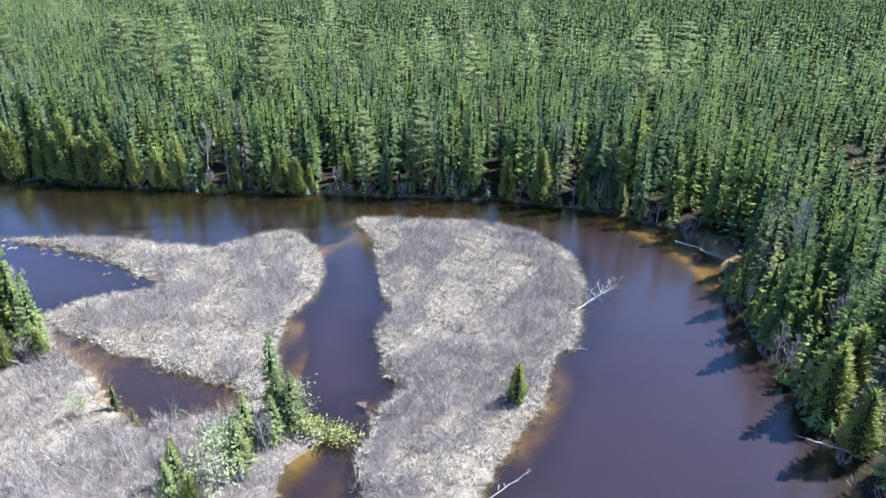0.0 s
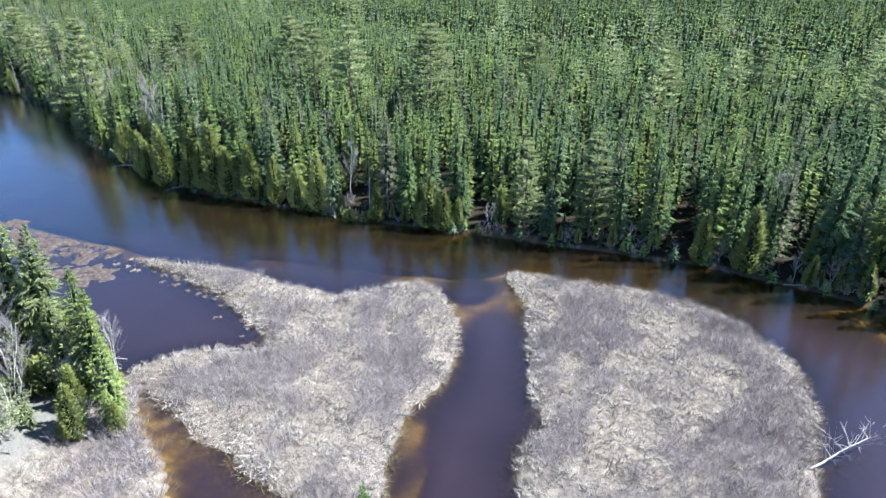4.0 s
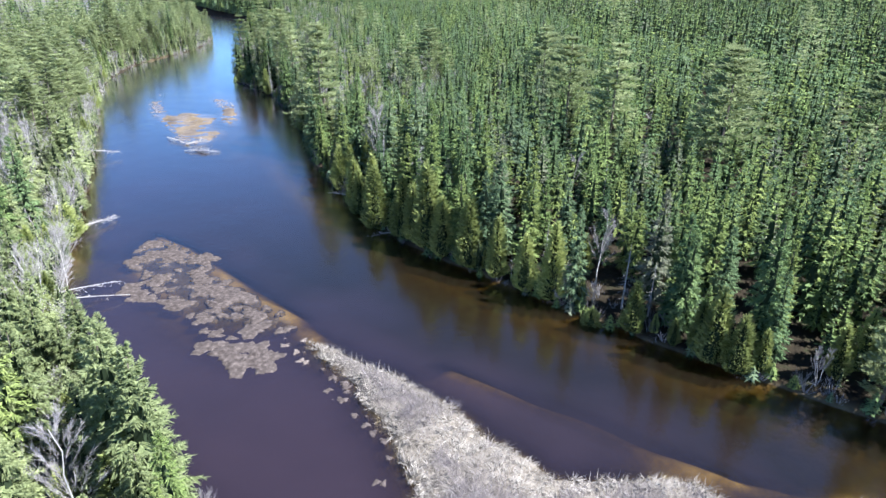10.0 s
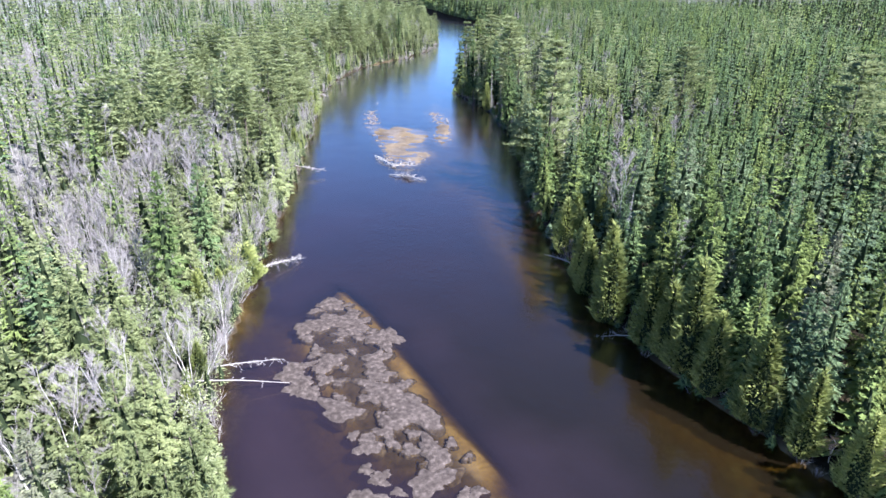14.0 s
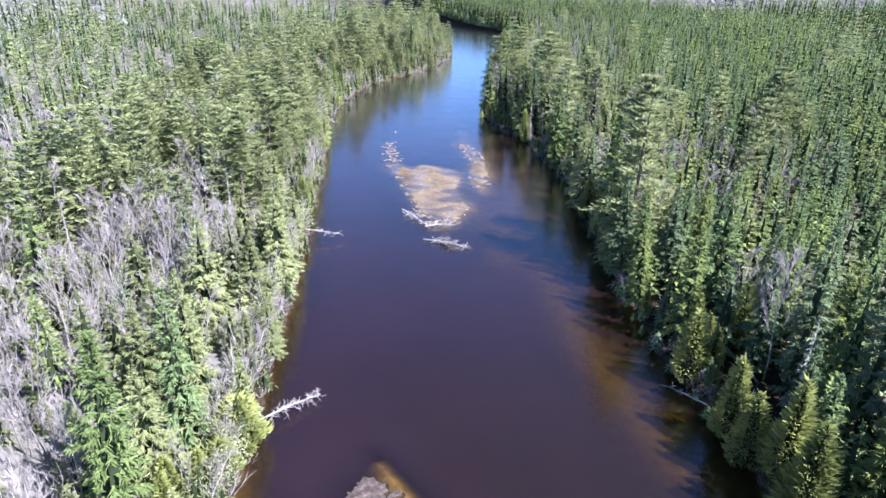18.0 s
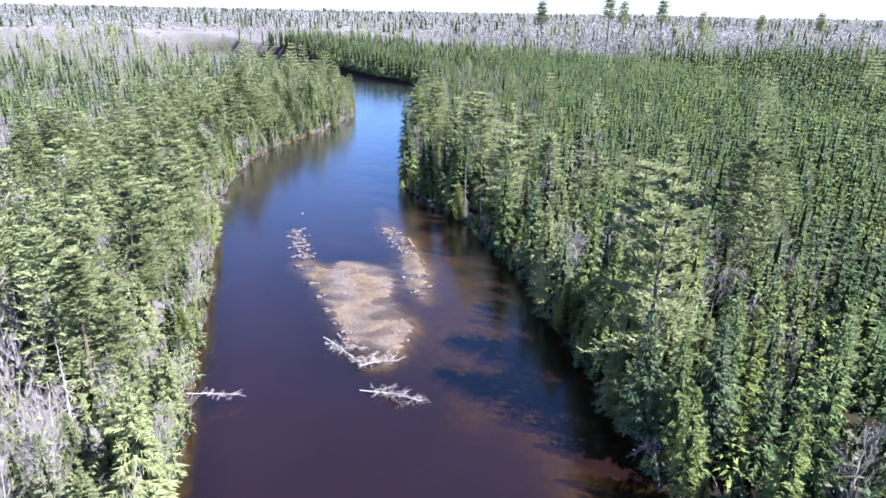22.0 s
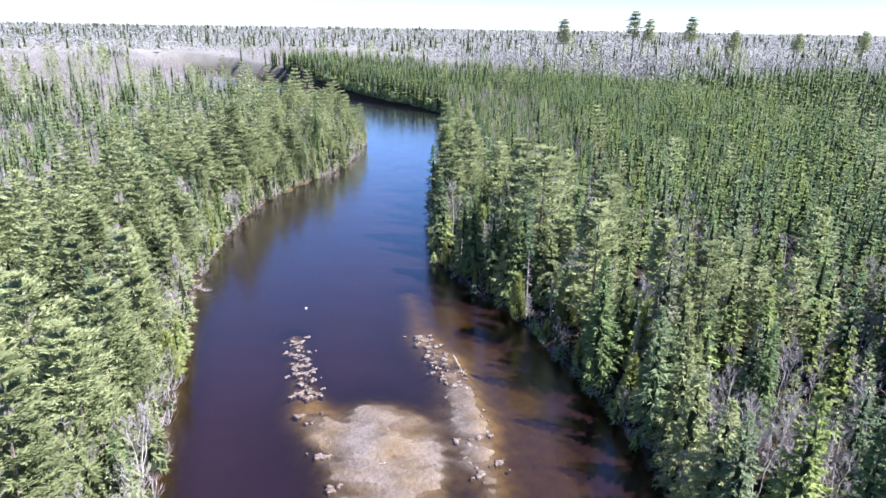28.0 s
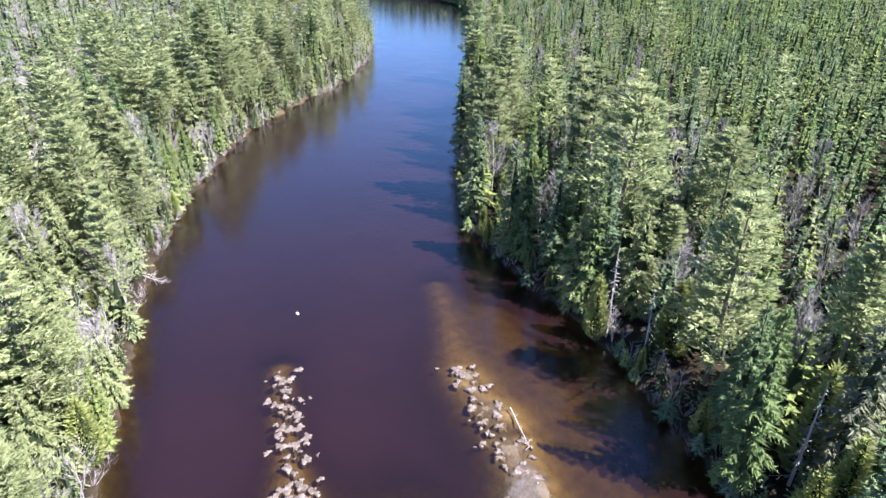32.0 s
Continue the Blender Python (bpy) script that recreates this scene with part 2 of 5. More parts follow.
NORTH = smooth([(29, -160), (30, -20), (32, 36), (33, 50), (33.5, 58), (34.5, 66), (37, 74), (37.5, 80), (35, 86), (30.5, 91.5), (26, 95), (20, 96.5), (12, 99.3),
                (4, 99.8), (-8, 100.9), (-22, 101.2), (-31.5, 101.8), (-42, 102.8), (-52, 103.8), (-61, 104.8), (-71, 106.8), (-84, 113), (-97, 120), (-110, 129),
                (-121, 137), (-134, 146.5), (-148, 155), (-160, 161), (-172, 165), (-182, 167.5), (-190, 172), (-203, 184), (-220, 202), (-241, 226),
                (-263, 248), (-285, 271), (-305, 291), (-329, 309), (-350, 313), (-385, 315), (-430, 324), (-520, 345), (-700, 360)])
SOUTH = smooth([(-700, 270), (-520, 272), (-430, 262), (-360, 256), (-305, 243), (-277, 223), (-260, 203), (-251, 184.5), (-241, 168), (-231, 157.5), (-221, 148), (-210, 139.5),
                (-200, 133), (-190, 128), (-178, 121.5), (-165, 114.5), (-153, 107.5), (-138, 99.5), (-127, 93.5), (-116, 86.5), (-106, 80.5), (-97, 75.5),
                (-88, 71), (-78, 67), (-68, 64), (-58, 61.8), (-50, 60), (-44, 58.6), (-41, 57.2), (-38.5, 54.5), (-35.5, 52), (-32.5, 49.5), (-29.5, 46),
                (-25, 42.6), (-20.6, 44), (-16.2, 45.4), (-12, 44.2), (-9.6, 42), (-9.6, 40.2), (-11.6, 38), (-11.9, 34), (-13, 20), (-14, -40), (-15, -160)])
ISLAND_EAST = smooth([(-12.5, 90), (-6.5, 89.9), (2, 89.9), (10, 87.4), (14.7, 83.4), (17.7, 77.5), (17.9, 70), (16.0, 62), (14.4, 56.4), (11.9, 53.6), (10.9, 50), (9.4, 46),
                      (7.3, 42.6), (5.6, 39.5), (4.2, 36.8), (2.2, 33.5), (-0.5, 31), (-4.2, 32.0), (-5.7, 36), (-6.1, 39), (-5.7, 42), (-4.8, 45.5), (-3.5, 47.9), (-4.6, 50),
                      (-5.9, 54.5), (-6.6, 59), (-5.0, 62.6), (-6.5, 66.5), (-7.8, 74), (-9.3, 81), (-11, 86)], True)
ISLAND_WEST = smooth([(-60, 80.6), (-51, 81.3), (-41.4, 80.8), (-32.5, 78.8), (-27.2, 81.4), (-24, 84.4), (-20.6, 83.8), (-17.5, 79.5), (-15.4, 74), (-14.6, 67.5), (-16.2, 62),
                      (-16.2, 56.5), (-15.6, 51), (-14.2, 46), (-15.5, 44.5), (-17.9, 47.4), (-21.5, 48.8), (-27.5, 51.4), (-34, 54.4), (-40, 57.6), (-43.2, 59.4), (-41.4, 62.8),
                      (-37.3, 65.2), (-33, 66.4), (-36.3, 70), (-44, 75), (-51.5, 78.4)], True)
BAR_MID = smooth([(-92, 81.8), (-94, 85.5), (-87, 85.7), (-81, 84.4), (-75, 83.6), (-68, 82), (-64, 82.2), (-66, 79.4), (-72, 77.6), (-79.5, 78), (-86, 78.6)], True)
BAR_FAR = smooth([(-164, 129), (-159.8, 130.5), (-160.8, 134.6), (-155.8, 137.6), (-150, 135.2), (-146.8, 131.8), (-141.6, 129.2), (-137.5, 127.0), (-134.2, 122), (-133.2, 118.6), (-136, 118.4),
                  (-142, 120.4), (-149.5, 123.2), (-157.5, 126.2)], True)
BAR_FAR_ARM = smooth([(-169, 148.6), (-160.5, 146.4), (-154, 143.2), (-148, 138.6), (-142.4, 133.2), (-146.2, 134.0), (-152, 137.4), (-158.6, 143.2)], True) + np.array([0.45, 0.5])
# ridges of sand under the water: line, half width, depth of the crest
SHOALS = [(smooth([(-46, 85.6), (-38, 86.1), (-31.5, 86.5), (-24.5, 86.4), (-16, 88.2), (-9, 91.2)]), 1.2, 0.30), (smooth([(-97, 87.4), (-86, 86.5), (-75.5, 84.9), (-66.5, 83.9), (-60, 82.4)]), 1.1, 0.30),
          (smooth([(-15.2, 60), (-13.6, 55), (-13.4, 50), (-12.4, 46)]), 1.0, 0.35), (smooth([(-7.6, 47.6), (-6.9, 45.6)]), 0.8, 0.2),
          (smooth([(-15.5, 80), (-12, 84), (-9, 90)]), 2.8, 0.42), (smooth([(26, 91), (30, 85.5), (33, 78), (34, 71)]), 3.2, 0.25),
          (smooth([(-180, 137.6), (-172, 133.2), (-164, 129.6)]), 2.6, 0.30), (smooth([(-181, 158), (-170, 151), (-160, 148)]), 3.0, 0.5),
          (smooth([(-80, 105.5), (-100, 113.6), (-114, 122.6), (-126, 130.4), (-139, 139.6), (-152, 148.4), (-164, 154.6), (-173, 158)]), 5.6, 0.74), (smooth([(-136, 133), (-127, 125), (-120, 119)]), 5.0, 0.80), (smooth([(-62, 101), (-40, 98.5), (-10, 96.5), (12, 95), (22, 92)]), 6.0, 0.95),
          (smooth([(-96, 78), (-88, 77), (-80, 75.6), (-72, 74), (-62, 74.5)]), 2.6, 1.0), (smooth([(-11, 40), (-9, 37), (-8.5, 33)]), 1.3, 0.75), (smooth([(13, 51), (10.5, 45), (7.5, 40)]), 1.1, 0.6), (smooth([(-37, 53.4), (-30, 49.4), (-24, 46.8), (-18, 46.2)]), 2.6, 1.25)]
RIVER = np.vstack([NORTH, SOUTH])


def edge_distance(x, y, line, closed):
    """Distance from points to a line of the plan."""
    a = line
    b = np.roll(line, -1, axis=0)
    if not closed:
        a, b = line[:-1], line[1:]
    out = np.empty(len(x))
    ab = b - a
    ll = np.maximum((ab ** 2).sum(1), 1e-9)
    for s in range(0, len(x), 8000):
        px, py = x[s:s + 8000, None], y[s:s + 8000, None]
        u = np.clip(((px - a[:, 0]) * ab[:, 0] + (py - a[:, 1]) * ab[:, 1]) / ll, 0, 1)
        out[s:s + 8000] = np.sqrt(((px - a[:, 0] - u * ab[:, 0]) ** 2 + (py - a[:, 1] - u * ab[:, 1]) ** 2).min(1))
    return out


def inside(x, y, line):
    res = np.zeros(len(x), bool)
    for (ax, ay), (bx, by) in zip(line, np.roll(line, -1, axis=0)):
        if ay == by:
            continue
        cross = ((ay > y) != (by > y)) & (x < (bx - ax) * (y - ay) / (by - ay) + ax)
        res ^= cross
    return res


def waves(x, y, scale, seed=0):
    """Cheap smooth noise of about -1 to 1 over the plan."""
    r = np.random.RandomState(seed)
    v = 0
    for o in range(5):
        for _ in range(3):
            ang = r.uniform(0, 6.28)
            k = 2 ** o / scale * r.uniform(0.7, 1.4)
            v = v + np.sin((x * np.cos(ang) + y * np.sin(ang)) * k * 6.28 + r.uniform(0, 6.28)) * 0.62 ** o
    return v / 3.4


def step(v, lo, hi):
    u = np.clip((v - lo) / (hi - lo), 0, 1)
    return u * u * (3 - 2 * u)


def scrub_at(x, y):
    """Where shrubs stand on the marsh: rounded thickets some metres across, with ragged edges."""
    u, v = x + 2.0 * waves(x, y, 9, 64), y + 2.0 * waves(x, y, 8, 65)
    return 0.75 * waves(u, v, 22, 61) + 0.45 * waves(v, u, 9, 66) + 0.16 * waves(x, y, 3, 62) + 0.05


def survey(x, y):
    """Ground height, marsh and sand share, and distance inland (minus: out on the water) for points of the plan."""
    x, y = np.asarray(x, float), np.asarray(y, float)
    rag = 0.35 * waves(x, y, 9, 3)
    bank = np.minimum(edge_distance(x, y, NORTH, False), edge_distance(x, y, SOUTH, False))
    shore = np.where(inside(x, y, RIVER), -bank, bank)
    land = shore + rag * 0.5
    isle = np.full(len(x), -1e3)
    for line in (ISLAND_EAST, ISLAND_WEST):
        d = edge_distance(x, y, line, True)
        isle = np.maximum(isle, np.where(inside(x, y, line), d, -d))
    isle = isle + rag
    bar = np.full(len(x), -1e3)
    for line in (BAR_MID, BAR_FAR, BAR_FAR_ARM):
        d = edge_distance(x, y, line, True)
        bar = np.maximum(bar, np.where(inside(x, y, line), d, -d))
    bar = bar + 1.2 * rag
    # ground of the woods: a low bank, then a slow rise to far hills
    far = np.hypot(x + 100, y - 120)
    wet = step(x, -46, -40) * step(y, 62, 57) * step(x, 22, 10)
    woods = 0.3 + 1.0 * (1 - np.exp(-np.maximum(land, 0) / 3.0)) + 0.012 * np.clip(land, 0, 150) + 0.25 * waves(x, y, 25, 5)
    woods = woods * (1 - wet) + wet * (0.25 + 0.10 * waves(x, y, 6, 8))
    hills = 25 * (1 - np.exp(-np.maximum(far - 300, 0) / 480)) + np.clip((far - 500) / 900, 0, 1) * 4.0 * waves(x, y, 900, 7)
    woods = woods + hills
    h_isle = 0.14 + 0.40 * (1 - np.exp(-np.maximum(isle, 0) / 1.2)) + 0.12 * waves(x, y, 4, 9)
    h_bar = np.where(x > -110, -0.32, -0.05 + 0.30 * waves(x, y, 12, 17)) + 0.08 * np.clip(bar, 0, 2) + 0.10 * waves(x, y, 3.5, 11)
    away = np.minimum(np.minimum(-land, -isle), -bar)
    shoal = np.zeros(len(x))
    bed = -np.minimum(0.10 + np.where((x < -110) & (-bar < 8), 0.30, 0.55) * np.maximum(away, 0), 2.6) + 0.06 * waves(x, y, 7, 13)
    for line, half, top in SHOALS:
        d = edge_distance(x, y, line, False)
        k = np.exp(-(d / half) ** 2)
        bed = np.maximum(bed, bed * (1 - k) - top * k)
        shoal = np.maximum(shoal, k)
    z = np.where(land > 0, woods, np.where(isle > 0, h_isle, np.where(bar > 0, h_bar, bed)))
    marsh_share = np.maximum(np.where((isle > -0.3) | (bar > -0.2), 1.0, 0.0), np.where(land > 0, wet, 0.0))
    beach = np.exp(-((x - 35.8) ** 2 + (y - 79) ** 2) / 26) * step(land, 4.5, 2)
    under = (land < 0.05) & (isle < 0.0) & (bar < 0.0)
    mud_share = np.where(under | ((bar > -0.3) & (x > -110)), 1.0, np.where((bar > -0.3) & (x <= -110), np.clip(0.36 + 0.55 * waves(x, y, 7, 18), 0, 0.9), 0.0))
    sand_share = np.where(under, np.clip(shoal * 1.3, 0, 1), np.clip(beach * 1.4, 0, 1))
    cut = np.exp(-((x + 250) ** 2 + (y - 184) ** 2) / 160) * step(land, 4, 2.5)
    sand_share = np.where((bar > -0.2) & (x < -110), np.clip(0.16 + 0.3 * waves(x, y, 10, 19), 0, 0.5), sand_share)
    sand_share = np.maximum(sand_share, 0.35 * np.clip(cut, 0, 1) * (land > 0))
    return z, marsh_share, sand_share, land, isle, bar, mud_share


def graded(lo, hi, fine, lo2, hi2, coarse, end_lo, end_hi):
    """Coordinates that are fine from lo to hi, coarser from lo2 to hi2, and widen outwards."""
    mid = list(np.arange(lo2, lo, coarse)) + list(np.arange(lo, hi, fine)) + list(np.arange(hi, hi2 + 0.1, coarse))
    out, s, v = [], coarse, mid[-1]
    while v < end_hi:
        s *= 1.16
        v += min(s, 220)
        out.append(v)
    back, s, v = [], coarse, mid[0]
    while v > end_lo:
        s *= 1.16
        v -= min(s, 220)
        back.append(v)
    return np.array(back[::-1] + mid + out)


def mesh_from(name, verts, faces, mat, attrs=None, smooth_shade=False):
    """A mesh from arrays; every face has as many corners as faces has columns."""
    verts, faces = np.asarray(verts, np.float32), np.asarray(faces, np.int32)
    if verts.shape[1] == 4:
        attrs = {**(attrs or {}), "inner_shade": verts[:, 3]}
        verts = np.ascontiguousarray(verts[:, :3])
    me = bpy.data.meshes.new(name)
    k = faces.shape[1]
    me.vertices.add(len(verts))
    me.vertices.foreach_set("co", verts.ravel())
    me.loops.add(faces.size)
    me.loops.foreach_set("vertex_index", faces.ravel())
    me.polygons.add(len(faces))
    me.polygons.foreach_set("loop_start", np.arange(0, faces.size, k, dtype=np.int32))
    me.polygons.foreach_set("use_smooth", np.full(len(faces), smooth_shade))
    for key, values in (attrs or {}).items():
        at = me.attributes.new(key, "FLOAT", "POINT")
        at.data.foreach_set("value", np.asarray(values, np.float32))
    me.update(calc_edges=True)
    me.materials.append(mat)
    return me


def grid_faces(nx, ny):
    i = np.arange((nx - 1) * (ny - 1))
    a = (i // (nx - 1)) * nx + i % (nx - 1)
    return np.stack([a, a + 1, a + nx + 1, a + nx], 1)


gx, gy = graded(-205, 42, 0.9, -440, 60, 4.0, -4200, 3600), graded(28, 200, 1.0, 12, 345, 4.0, -1200, 4300)
X, Y = [a.ravel() for a in np.meshgrid(gx, gy)]
Z, MARSH, SAND, LAND, ISLE, BAR, MUD = survey(X, Y)
# pale litter stops short of the southern edge; that dark strip paints its shadow
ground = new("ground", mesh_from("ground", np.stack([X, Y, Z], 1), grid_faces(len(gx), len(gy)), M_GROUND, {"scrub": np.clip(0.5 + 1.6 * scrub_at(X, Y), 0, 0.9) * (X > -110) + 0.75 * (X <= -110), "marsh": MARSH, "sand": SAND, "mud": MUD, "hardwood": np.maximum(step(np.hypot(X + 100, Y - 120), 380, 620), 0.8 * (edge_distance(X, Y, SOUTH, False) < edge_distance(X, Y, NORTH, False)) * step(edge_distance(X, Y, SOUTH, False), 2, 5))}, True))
tagged(ground, "forest floor, straw marsh and sandy river bed in one sheet", "ground", kind="structure")

wx, wy = graded(-205, 42, 1.6, -440, 60, 8.0, -720, 61), graded(28, 200, 1.6, 10, 345, 8.0, -170, 370)
XW, YW = [a.ravel() for a in np.meshgrid(wx, wy)]
zw = survey(XW, YW)[0]
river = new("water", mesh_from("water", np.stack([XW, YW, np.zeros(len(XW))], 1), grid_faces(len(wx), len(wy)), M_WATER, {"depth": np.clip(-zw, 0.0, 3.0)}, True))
tagged(river, "still tannin-brown river water reflecting blue sky", "river", kind="structure")


# ---- shapes of plants, as arrays: verts, triangles ----
class Shape:
    def __init__(self):
        self.v, self.f, self.k, self.inner_shade = [], [], 0, []

    def add(self, verts, faces, inner_shade=0.0):
        self.v.extend(verts)
        self.inner_shade.extend([inner_shade] * len(verts))
        self.f.extend([tuple(i + self.k for i in t) for t in faces])
        self.k += len(verts)

    def kite(self, base, way, length, width, roll, sag):
        """One flat spray of needles from base along way (unit vector), its tip sagging."""
        w = Vector(way)
        side = w.cross(Vector((0, 0, 1)))
        side = side.normalized() if side.length > 1e-4 else Vector((1, 0, 0))
        up = side.cross(w)
        s = side * math.cos(roll) + up * math.sin(roll)
        b = Vector(base)
        m = b + w * length * 0.55
        tip = b + w * length - Vector((0, 0, sag * length))
        self.add([b, m + s * width, tip, m - s * width], [(0, 1, 2), (0, 2, 3)])

    def tube(self, pts, radii, sides=4):
        n0 = len(pts)
        ring = []
        for i, p in enumerate(pts):
            p = Vector(p)
            d = (Vector(pts[min(i + 1, n0 - 1)]) - Vector(pts[max(i - 1, 0)])).normalized()
            a = d.cross(Vector((0.31, 0.95, 0.1))).normalized()
            b = d.cross(a)
            for j in range(sides):
                t = 6.2832 * j / sides
                ring.append(p + (a * math.cos(t) + b * math.sin(t)) * radii[i])
        fs = []
        for i in range(n0 - 1):
            for j in range(sides):
                q, r, s, t = i * sides + j, i * sides + (j + 1) % sides, (i + 1) * sides + (j + 1) % sides, (i + 1) * sides + j
                fs += [(q, r, s), (q, s, t)]
        for j in range(1, sides - 1):
            fs.append(((n0 - 1) * sides, (n0 - 1) * sides + j, (n0 - 1) * sides + j + 1))
        self.add(ring, fs)

    def cone(self, z0, z1, r, sides, jag, rng, inner_shade=0.0):
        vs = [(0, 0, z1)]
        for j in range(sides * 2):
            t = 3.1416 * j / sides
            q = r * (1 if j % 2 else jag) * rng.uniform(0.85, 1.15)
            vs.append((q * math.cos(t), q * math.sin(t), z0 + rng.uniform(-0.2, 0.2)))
        self.add(vs, [(0, 1 + j, 1 + (j + 1) % (sides * 2)) for j in range(sides * 2)], inner_shade)

    def arrays(self):
        return np.array([(*p, q) for p, q in zip(self.v, self.inner_shade)], np.float32), np.array(self.f, np.int32)


def blade(s, base, way, length, width, roll):
    """One narrow pointed spray."""
    side = way.cross(Vector((0, 0, 1)))
    side = side.normalized() if side.length > 1e-4 else Vector((1, 0, 0))
    up = side.cross(way)
    d = (side * math.cos(roll) + up * math.sin(roll)) * width
    s.add([base + d, base - d, base + way * length], [(0, 1, 2)])


def spruce_shape(seed, count, height=13.0, radius=1.6, bare=0.05, full=0.5, fine=1.0, tiers=16):
    """Spruce or fir: small drooping sprays set in ragged tiers round a solid core coloured as crown shade."""
    rng = random.Random(seed)
    s = Shape()
    twist = [rng.uniform(0, 6.28) for _ in range(tiers + 1)]
    lobes = [rng.randint(4, 7) for _ in range(tiers + 1)]
    reach = [rng.uniform(0.78, 1.18) for _ in range(tiers + 1)]
    for i in range(count):
        u = 1 - math.sqrt(rng.random()) if full > 0.9 else rng.random() ** 1.12
        t = u * tiers
        k = int(t)
        saw = 1 - (t - k)
        a = rng.uniform(0, 6.2832)
        env = radius * min(1.0, (1 - u) / full) ** 0.8 * reach[k] + 0.06
        lobe = 0.78 + 0.30 * math.cos(lobes[k] * a + twist[k])
        R = env * lobe * (0.62 + 0.42 * saw) * rng.uniform(0.8, 1.12)
        z = height * (bare + (1 - bare) * u)
        w = Vector((math.cos(a), math.sin(a), 0.9 * u - 0.55 + rng.uniform(-0.35, 0.35))).normalized()
        ln = (0.17 + 0.11 * env) * rng.uniform(0.7, 1.3) * fine
        p = Vector((math.cos(a) * R, math.sin(a) * R, z)) - w * ln * 0.6
        t2 = a + rng.uniform(-0.7, 0.7)
        w = Vector((math.cos(t2), math.sin(t2), w.z)).normalized()
        blade(s, p, w, ln * 1.25, (0.034 + 0.022 * env) * rng.uniform(0.7, 1.2) * fine, rng.uniform(-0.8, 0.8))
    for q in range(12 if fine < 2 else 0):
        a = rng.uniform(0, 6.28)
        blade(s, Vector((0, 0, height * rng.uniform(0.93, 0.985))), Vector((math.cos(a) * 0.5, math.sin(a) * 0.5, rng.uniform(0.2, 1))).normalized(), 0.3, 0.05, rng.uniform(-1, 1))
    s.tube([(0, 0, height * 0.9), (0, 0, height * 1.03)], [0.05, 0.012], 3)
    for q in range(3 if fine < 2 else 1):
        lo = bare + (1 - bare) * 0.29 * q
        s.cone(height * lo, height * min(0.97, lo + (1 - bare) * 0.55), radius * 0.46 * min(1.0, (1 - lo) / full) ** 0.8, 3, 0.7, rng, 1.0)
    return s.arrays()


def bough_shape(seed, tiers, points, height=13.0, radius=2.1, bare=0.1, full=0.8, sprays=0, spray=0.5, solid=0.80):
    """Spruce or fir: ragged overlapping skirts of boughs, roughened by small drooping sprays."""
    rng = random.Random(seed)
    s = Shape()
    high = height * (1 - bare)

    def reach(u):
        return radius * min(1.0, max(0.0, 1 - u) / (0.85 * full)) ** 0.72 + 0.06

    bend = [(rng.uniform(-0.12, 0.12), rng.uniform(-0.12, 0.12)) for _ in range(tiers + 1)]
    for i in range(tiers):
        u = i / tiers
        z0, z1 = height * bare + high * u, height * bare + high * min(1.0, u + 0.95 / tiers)
        vs = [(bend[i][0], bend[i][1], z1 if i < tiers - 1 else height)]
        turn = rng.uniform(0, 6.28)
        k = points * 2
        big = rng.uniform(0.88, 1.12)
        for j in range(k):
            t = 6.2832 * j / k + turn + rng.uniform(-0.12, 0.12)
            q = reach(u) * solid * big * (rng.uniform(0.85, 1.4) if j % 2 else rng.uniform(0.42, 0.75))
            vs.append((q * math.cos(t), q * math.sin(t), z0 + (rng.uniform(-0.5, 0.1) if j % 2 else rng.uniform(0.0, 0.5)) * high / tiers))
        s.add(vs, [(0, 1 + j, 1 + (j + 1) % k) for j in range(k)])
    for i in range(sprays):
        u = 1 - math.sqrt(rng.random()) if full > 0.85 else rng.random() ** 1.2
        a = rng.uniform(0, 6.2832)
        R = reach(u) * rng.uniform(0.55, 1.08)
        w = Vector((math.cos(a), math.sin(a), 0.8 * u - 0.5 + rng.uniform(-0.4, 0.3))).normalized()
        p = Vector((R * math.cos(a), R * math.sin(a), height * bare + high * u)) - w * 0.4 * spray
        t = a + rng.uniform(-0.9, 0.9)
        w = Vector((math.cos(t), math.sin(t), w.z)).normalized()
        blade(s, p, w, spray * rng.uniform(0.6, 1.25), 0.16 * spray * rng.uniform(0.7, 1.3), rng.uniform(-0.8, 0.8))
    s.tube([(0, 0, height * 0.95), (0, 0, height * 1.03)], [0.06, 0.012], 3)
    # solid dark cone added to block light and paint the crown's inner shade
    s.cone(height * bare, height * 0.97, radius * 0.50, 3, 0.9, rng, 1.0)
    return s.arrays()


